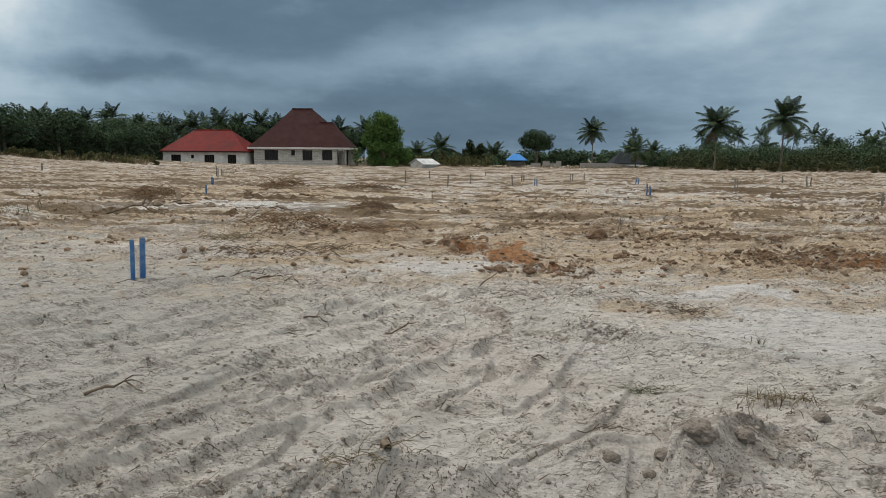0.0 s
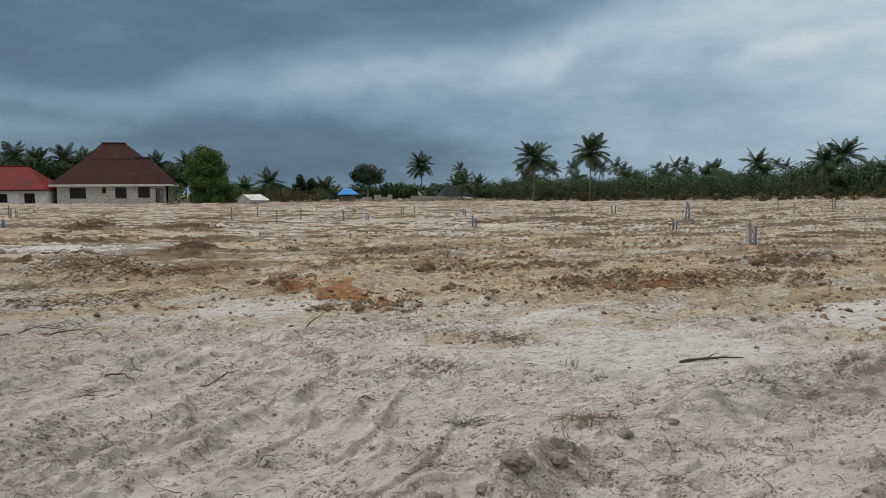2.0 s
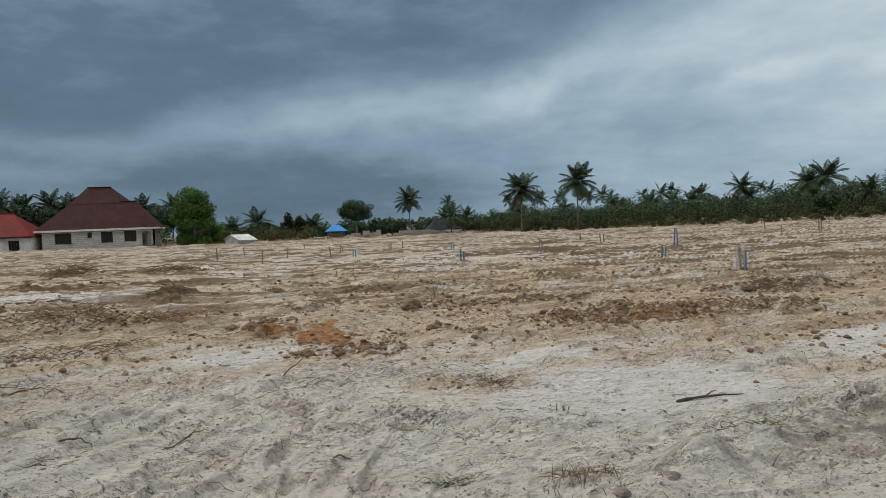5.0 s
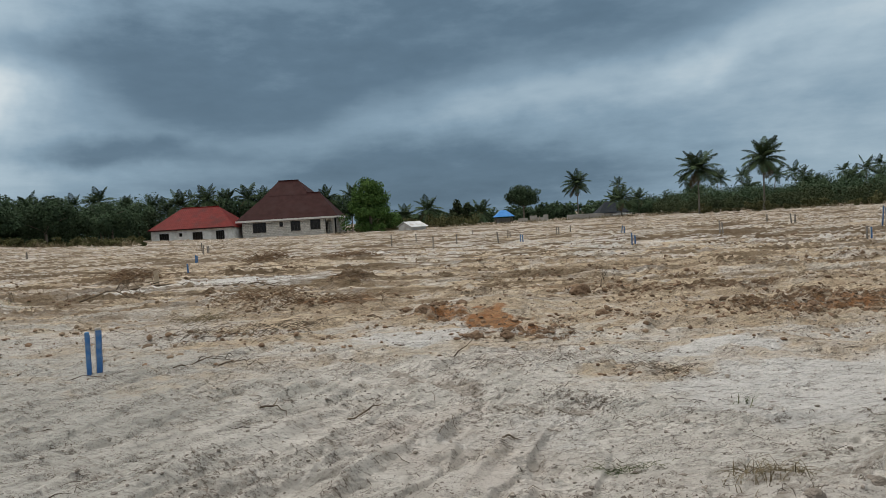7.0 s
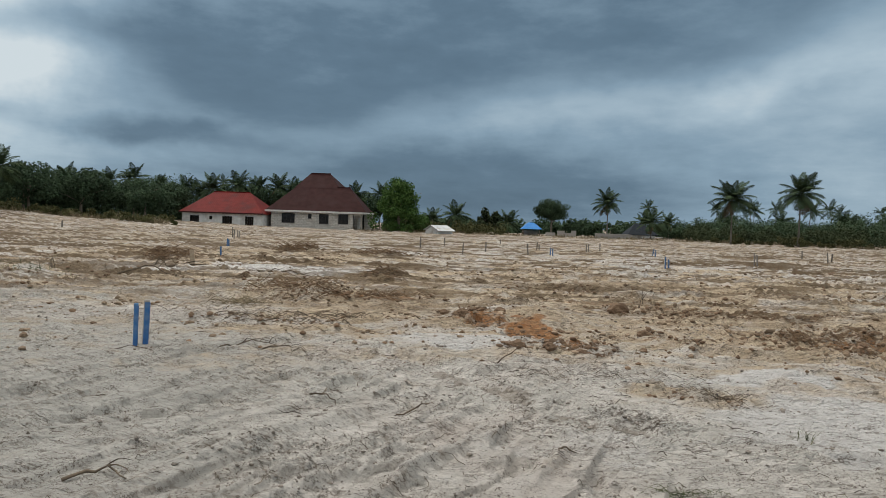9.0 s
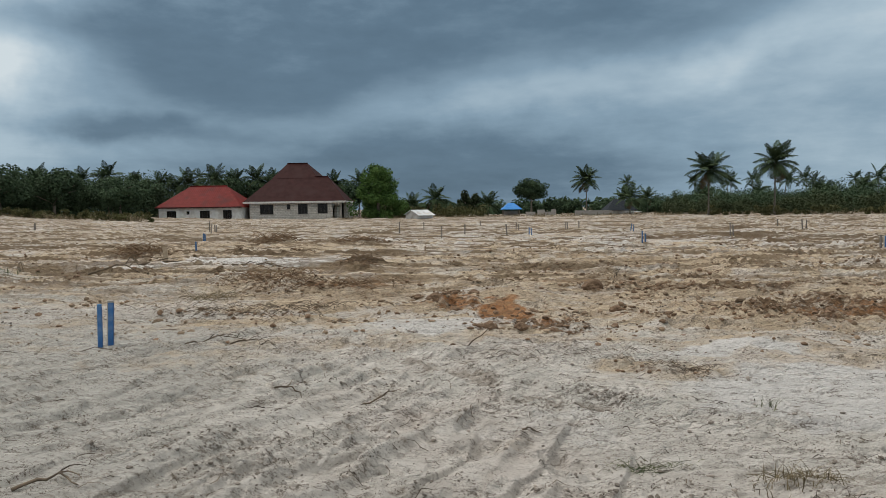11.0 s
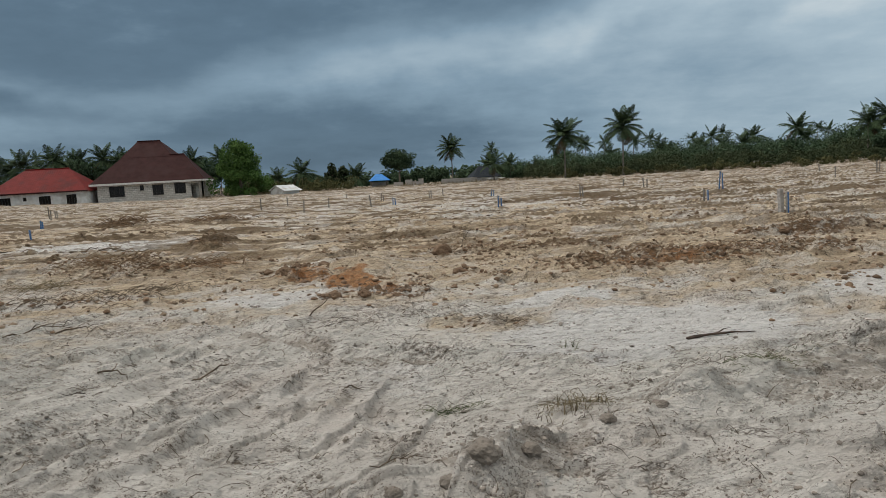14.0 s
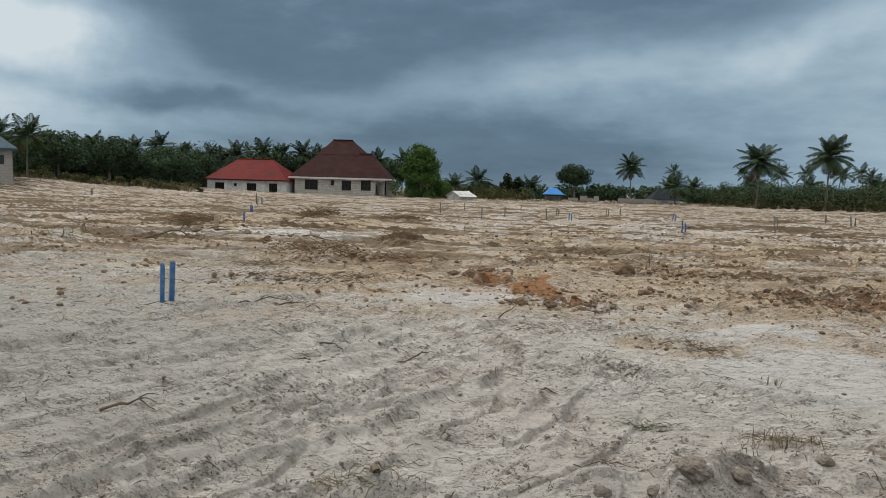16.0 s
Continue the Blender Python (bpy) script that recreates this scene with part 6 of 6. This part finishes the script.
leaning_stick(0.16, 7.62, 0.26, 0.1, 0.21, 0.009, "thin dead stick leaning out of the sand")
stick_thing("fallen_branch", -0.42, 2.62, 0.28, 0.017, 1.9, 0.2, 0.03, M_TWIG, "short broken piece of dead wood", "branch", 4, 1)
stick_thing("fallen_branch", 0.47, 4.73, 0.13, 0.009, -0.6, 0.2, 0.01, M_TWIG, "short broken piece of dead wood", "branch", 5, 0)
stick_thing("fallen_branch", -8.75, 16.1, 1.5, 0.028, 0.1, 0.3, 0.28, M_TWIG, "arched dead root standing off the sand", "branch", 6, 2)
stick_thing("fallen_branch", -10.7, 16.5, 0.45, 0.06, 1.9, 0.2, 0.2, M_TWIG, "dark stump of a branch sticking up", "branch", 7, 1)
stick_thing("fallen_branch", -6.4, 18.6, 2.2, 0.03, 0.05, 0.15, 0.06, M_TWIG, "long dark branch lying on the sand", "branch", 8, 2)
stick_thing("fallen_branch", -9.0, 19.2, 1.6, 0.035, 0.5, 0.2, 0.08, M_TWIG, "long dark branch lying on the sand", "branch", 9, 2)
stick_thing("fallen_branch", -2.9, 7.35, 0.75, 0.010, 0.35, 0.5, 0.05, M_TWIG, "tangled thin dead branch on the sand", "branch", 10, 4)
stick_thing("fallen_branch", -2.5, 7.6, 0.7, 0.008, -0.3, 0.5, 0.05, M_TWIG, "tangled thin dead branch on the sand", "branch", 11, 4)
stick_thing("fallen_branch", -1.5, 5.72, 0.35, 0.009, 0.4, 0.7, 0.03, M_TWIG, "curled dead root on the sand", "branch", 12, 1)
stick_thing("fallen_branch", -0.75, 5.62, 0.42, 0.009, 0.6, 0.3, 0.02, M_TWIG, "thin dead stick half buried in sand", "branch", 13, 1)
leaning_stick(0.98, 3.22, 0.07, 0.02, 0.10, 0.003, "thin twig standing out of the sand ridge")
stick_thing("fallen_branch", 0.55, 3.32, 0.35, 0.004, 0.3, 0.3, 0.04, M_TWIG, "thin twig standing out of the sand ridge", "branch", 15, 2)
stick_thing("fallen_branch", 7.0, 9.8, 0.7, 0.012, 0.0, 0.3, 0.08, M_TWIG, "arched dead root standing off the soil", "branch", 16, 2)
stick_thing("fallen_branch", 5.6, 3.9, 0.5, 0.008, 0.5, 0.3, 0.06, M_TWIG, "thin dead stick in brown soil", "branch", 17, 2)
stick_thing("fallen_branch", 3.0, 12.9, 0.5, 0.01, 0.4, 0.3, 0.2, M_TWIG, "thin twig beside a large clod", "branch", 18, 3)
stick_thing("fallen_branch", -4.25, 7.6, 0.7, 0.006, 0.2, 0.4, 0.02, M_TWIG, "thin dead root lying before the blue posts", "branch", 19, 2)


def brush_pile(x, y, rx, ry, turn, count, length, radius, height, mat, label, seed):
    """A tangle of roots and branches."""
    rng = np.random.RandomState(seed)
    heap = Heap()
    c, s = math.cos(radians(turn)), math.sin(radians(turn))
    u, v = rng.normal(scale=0.5, size=count) * rx, rng.normal(scale=0.5, size=count) * ry
    px, py = x + u * c - v * s, y + u * s + v * c
    pz = relief(px, py)
    for i in range(count):
        a, ln = rng.uniform(0, 6.28), length * rng.uniform(0.4, 1.2)
        h = height * rng.rand() * math.exp(-(u[i] / rx) ** 2 - (v[i] / ry) ** 2)
        bend, lift = rng.normal(scale=0.9), rng.uniform(-0.1, 0.35)
        pts = []
        qx, qy, qz = px[i], py[i], pz[i] + h * 0.6
        for k in range(5):
            pts.append((qx, qy, qz + math.sin(math.pi * k / 4) * ln * 0.12))
            qx, qy, qz = qx + math.cos(a) * ln / 4, qy + math.sin(a) * ln / 4, qz + lift * ln / 4 * (1 if k < 2 else -1)
            a += bend / 4 + rng.normal(scale=0.25)
        r = radius * rng.uniform(0.4, 1.2)
        heap.put(*tube(pts, [r, r * 0.9, r * 0.75, r * 0.55, r * 0.25], 4))
    me = heap.mesh("brush_pile", mat)
    return tagged(new("brush_pile", me), label, "brush pile", "brush piles", "stuff")


PILE = "tangled heap of uprooted brown roots and soil"
for i, (x, y, rx, ry, turn, n, ln, ra, h, mat) in enumerate((
        (-10.4, 22.3, 0.8, 1.1, -20, 120, 0.7, 0.014, 0.35, M_ROOT), (-8.3, 31.4, 1.4, 0.7, -20, 110, 0.9, 0.018, 0.35, M_ROOT), (-3.9, 28.2, 1.6, 0.7, 10, 90, 0.8, 0.016, 0.25, M_ROOT),
        (-1.8, 12.9, 0.9, 0.4, -10, 110, 0.5, 0.006, 0.12, M_ROOT), (-3.6, 13.6, 1.3, 0.6, -20, 120, 0.6, 0.006, 0.12, M_ROOT), (-4.2, 11.9, 0.7, 0.5, 0, 90, 0.4, 0.005, 0.12, M_STRAW),
        (-3.3, 9.8, 1.2, 0.45, -18, 90, 0.4, 0.004, 0.06, M_TWIG), (-2.3, 10.6, 0.9, 0.5, 10, 80, 0.4, 0.005, 0.08, M_TWIG), (-2.3, 17.0, 0.5, 0.4, 0, 45, 0.4, 0.007, 0.2, M_ROOT),
        (5.8, 4.5, 0.75, 0.2, 4, 120, 0.16, 0.0025, 0.05, M_WEED), (5.0, 3.06, 0.38, 0.22, 0, 130, 0.16, 0.0025, 0.05, M_STRAW), (5.6, 3.02, 0.5, 0.25, 0, 130, 0.16, 0.003, 0.05, M_TWIG),
        (2.15, 6.38, 0.3, 0.15, 0, 80, 0.18, 0.003, 0.06, M_TWIG), (6.8, 9.8, 0.8, 0.4, 0, 70, 0.35, 0.005, 0.12, M_ROOT), (9.6, 11.4, 0.9, 0.4, 0, 70, 0.35, 0.005, 0.12, M_ROOT),
        (1.15, 4.13, 0.25, 0.05, 0, 80, 0.12, 0.002, 0.02, M_WEED), (1.92, 3.8, 0.24, 0.12, 10, 90, 0.15, 0.0022, 0.035, M_STRAW), (-0.55, 2.62, 0.2, 0.08, 20, 60, 0.16, 0.0022, 0.03, M_STRAW),
        (1.0, 7.2, 1.3, 0.25, 0, 90, 0.2, 0.003, 0.04, M_TWIG), (-11.0, 15.8, 0.8, 0.5, 0, 30, 0.3, 0.005, 0.2, M_WEED), (3.4, 4.05, 0.5, 0.15, 8, 90, 0.12, 0.002, 0.03, M_WEED), (-13.6, 18.5, 0.8, 0.4, 0, 60, 0.5, 0.007, 0.2, M_STRAW))):
    brush_pile(x, y, rx, ry, turn, n, ln, ra, h, mat, PILE if mat in (M_ROOT,) else ("low tangle of dead twigs on the sand" if mat is M_TWIG else "flattened tuft of dry grass and weeds"), 200 + i)


def twig_litter():
    rng = np.random.RandomState(17)
    x, y = scatter(rng, 8600, -43, 66, 2.2, 24)
    keep = rng.rand(len(x)) < (0.12 + 0.75 * soil("litter", x, y)) * (1 - 0.85 * soil("pale", x, y)) * (1 - 0.7 * smooth(-x, 1.2, 2.8) * (1 - smooth(y, 8, 10))) * 0.36
    x, y = x[keep], y[keep]
    heap = Heap()
    n = len(x)
    a, r = rng.uniform(0, 6.28, n), np.hypot(x, y)
    ln = (0.025 + 0.10 * rng.rand(n) ** 3) * (1 + r / 8)
    pts = []
    for k in range(4):
        pts.append(np.stack([x, y, relief(x, y) + 0.006 + 0.02 * rng.rand(n) * (k in (1, 2))], -1))
        a = a + rng.normal(scale=0.5, size=n)
        x, y = x + np.cos(a) * ln / 3, y + np.sin(a) * ln / 3
    pts = np.stack(pts, 1)
    rad = 0.0011 + 0.0014 * rng.rand(n) + 0.00018 * r
    for i in range(n):
        heap.put(*tube(pts[i], [rad[i], rad[i], rad[i] * 0.8, rad[i] * 0.4], 3))
    tagged(new("twig_litter", heap.mesh("twig_litter", M_TWIG)), "scattered dead twigs and root bits on the sand", "twigs", kind="stuff")


twig_litter()
_g = np.random.RandomState(23)
grass_field("grass_tuft", _g, [(2.42, 5.33, 26, 0.05, 0.15)], M_WEED, "sparse grey-green grass tuft in pale sand", width=0.003)
grass_field("grass_tuft", _g, [(1.86, 3.75, 90, 0.11, 0.11), (1.7, 3.74, 40, 0.08, 0.08)], M_STRAW, "flattened dry grass tuft on a sand ridge", width=0.003)
grass_field("grass_tuft", _g, [(5.7 + 0.3 * i, 4.5 + 0.02 * i, 80, 0.10, 0.045) for i in range(-2, 4)], M_WEED, "low green weeds along a sand ridge", width=0.004)
grass_field("grass_tuft", _g, [(4.95, 3.08, 130, 0.13, 0.08), (5.2, 3.1, 90, 0.13, 0.06)], M_STRAW, "dry grass growing on a brown mound", width=0.004)
grass_field("grass_tuft", _g, [(-11.2 + 0.4 * i, 15.8, 16, 0.22, 0.2) for i in range(4)], M_WEED, "grey-green weeds on a sand hump", width=0.008)
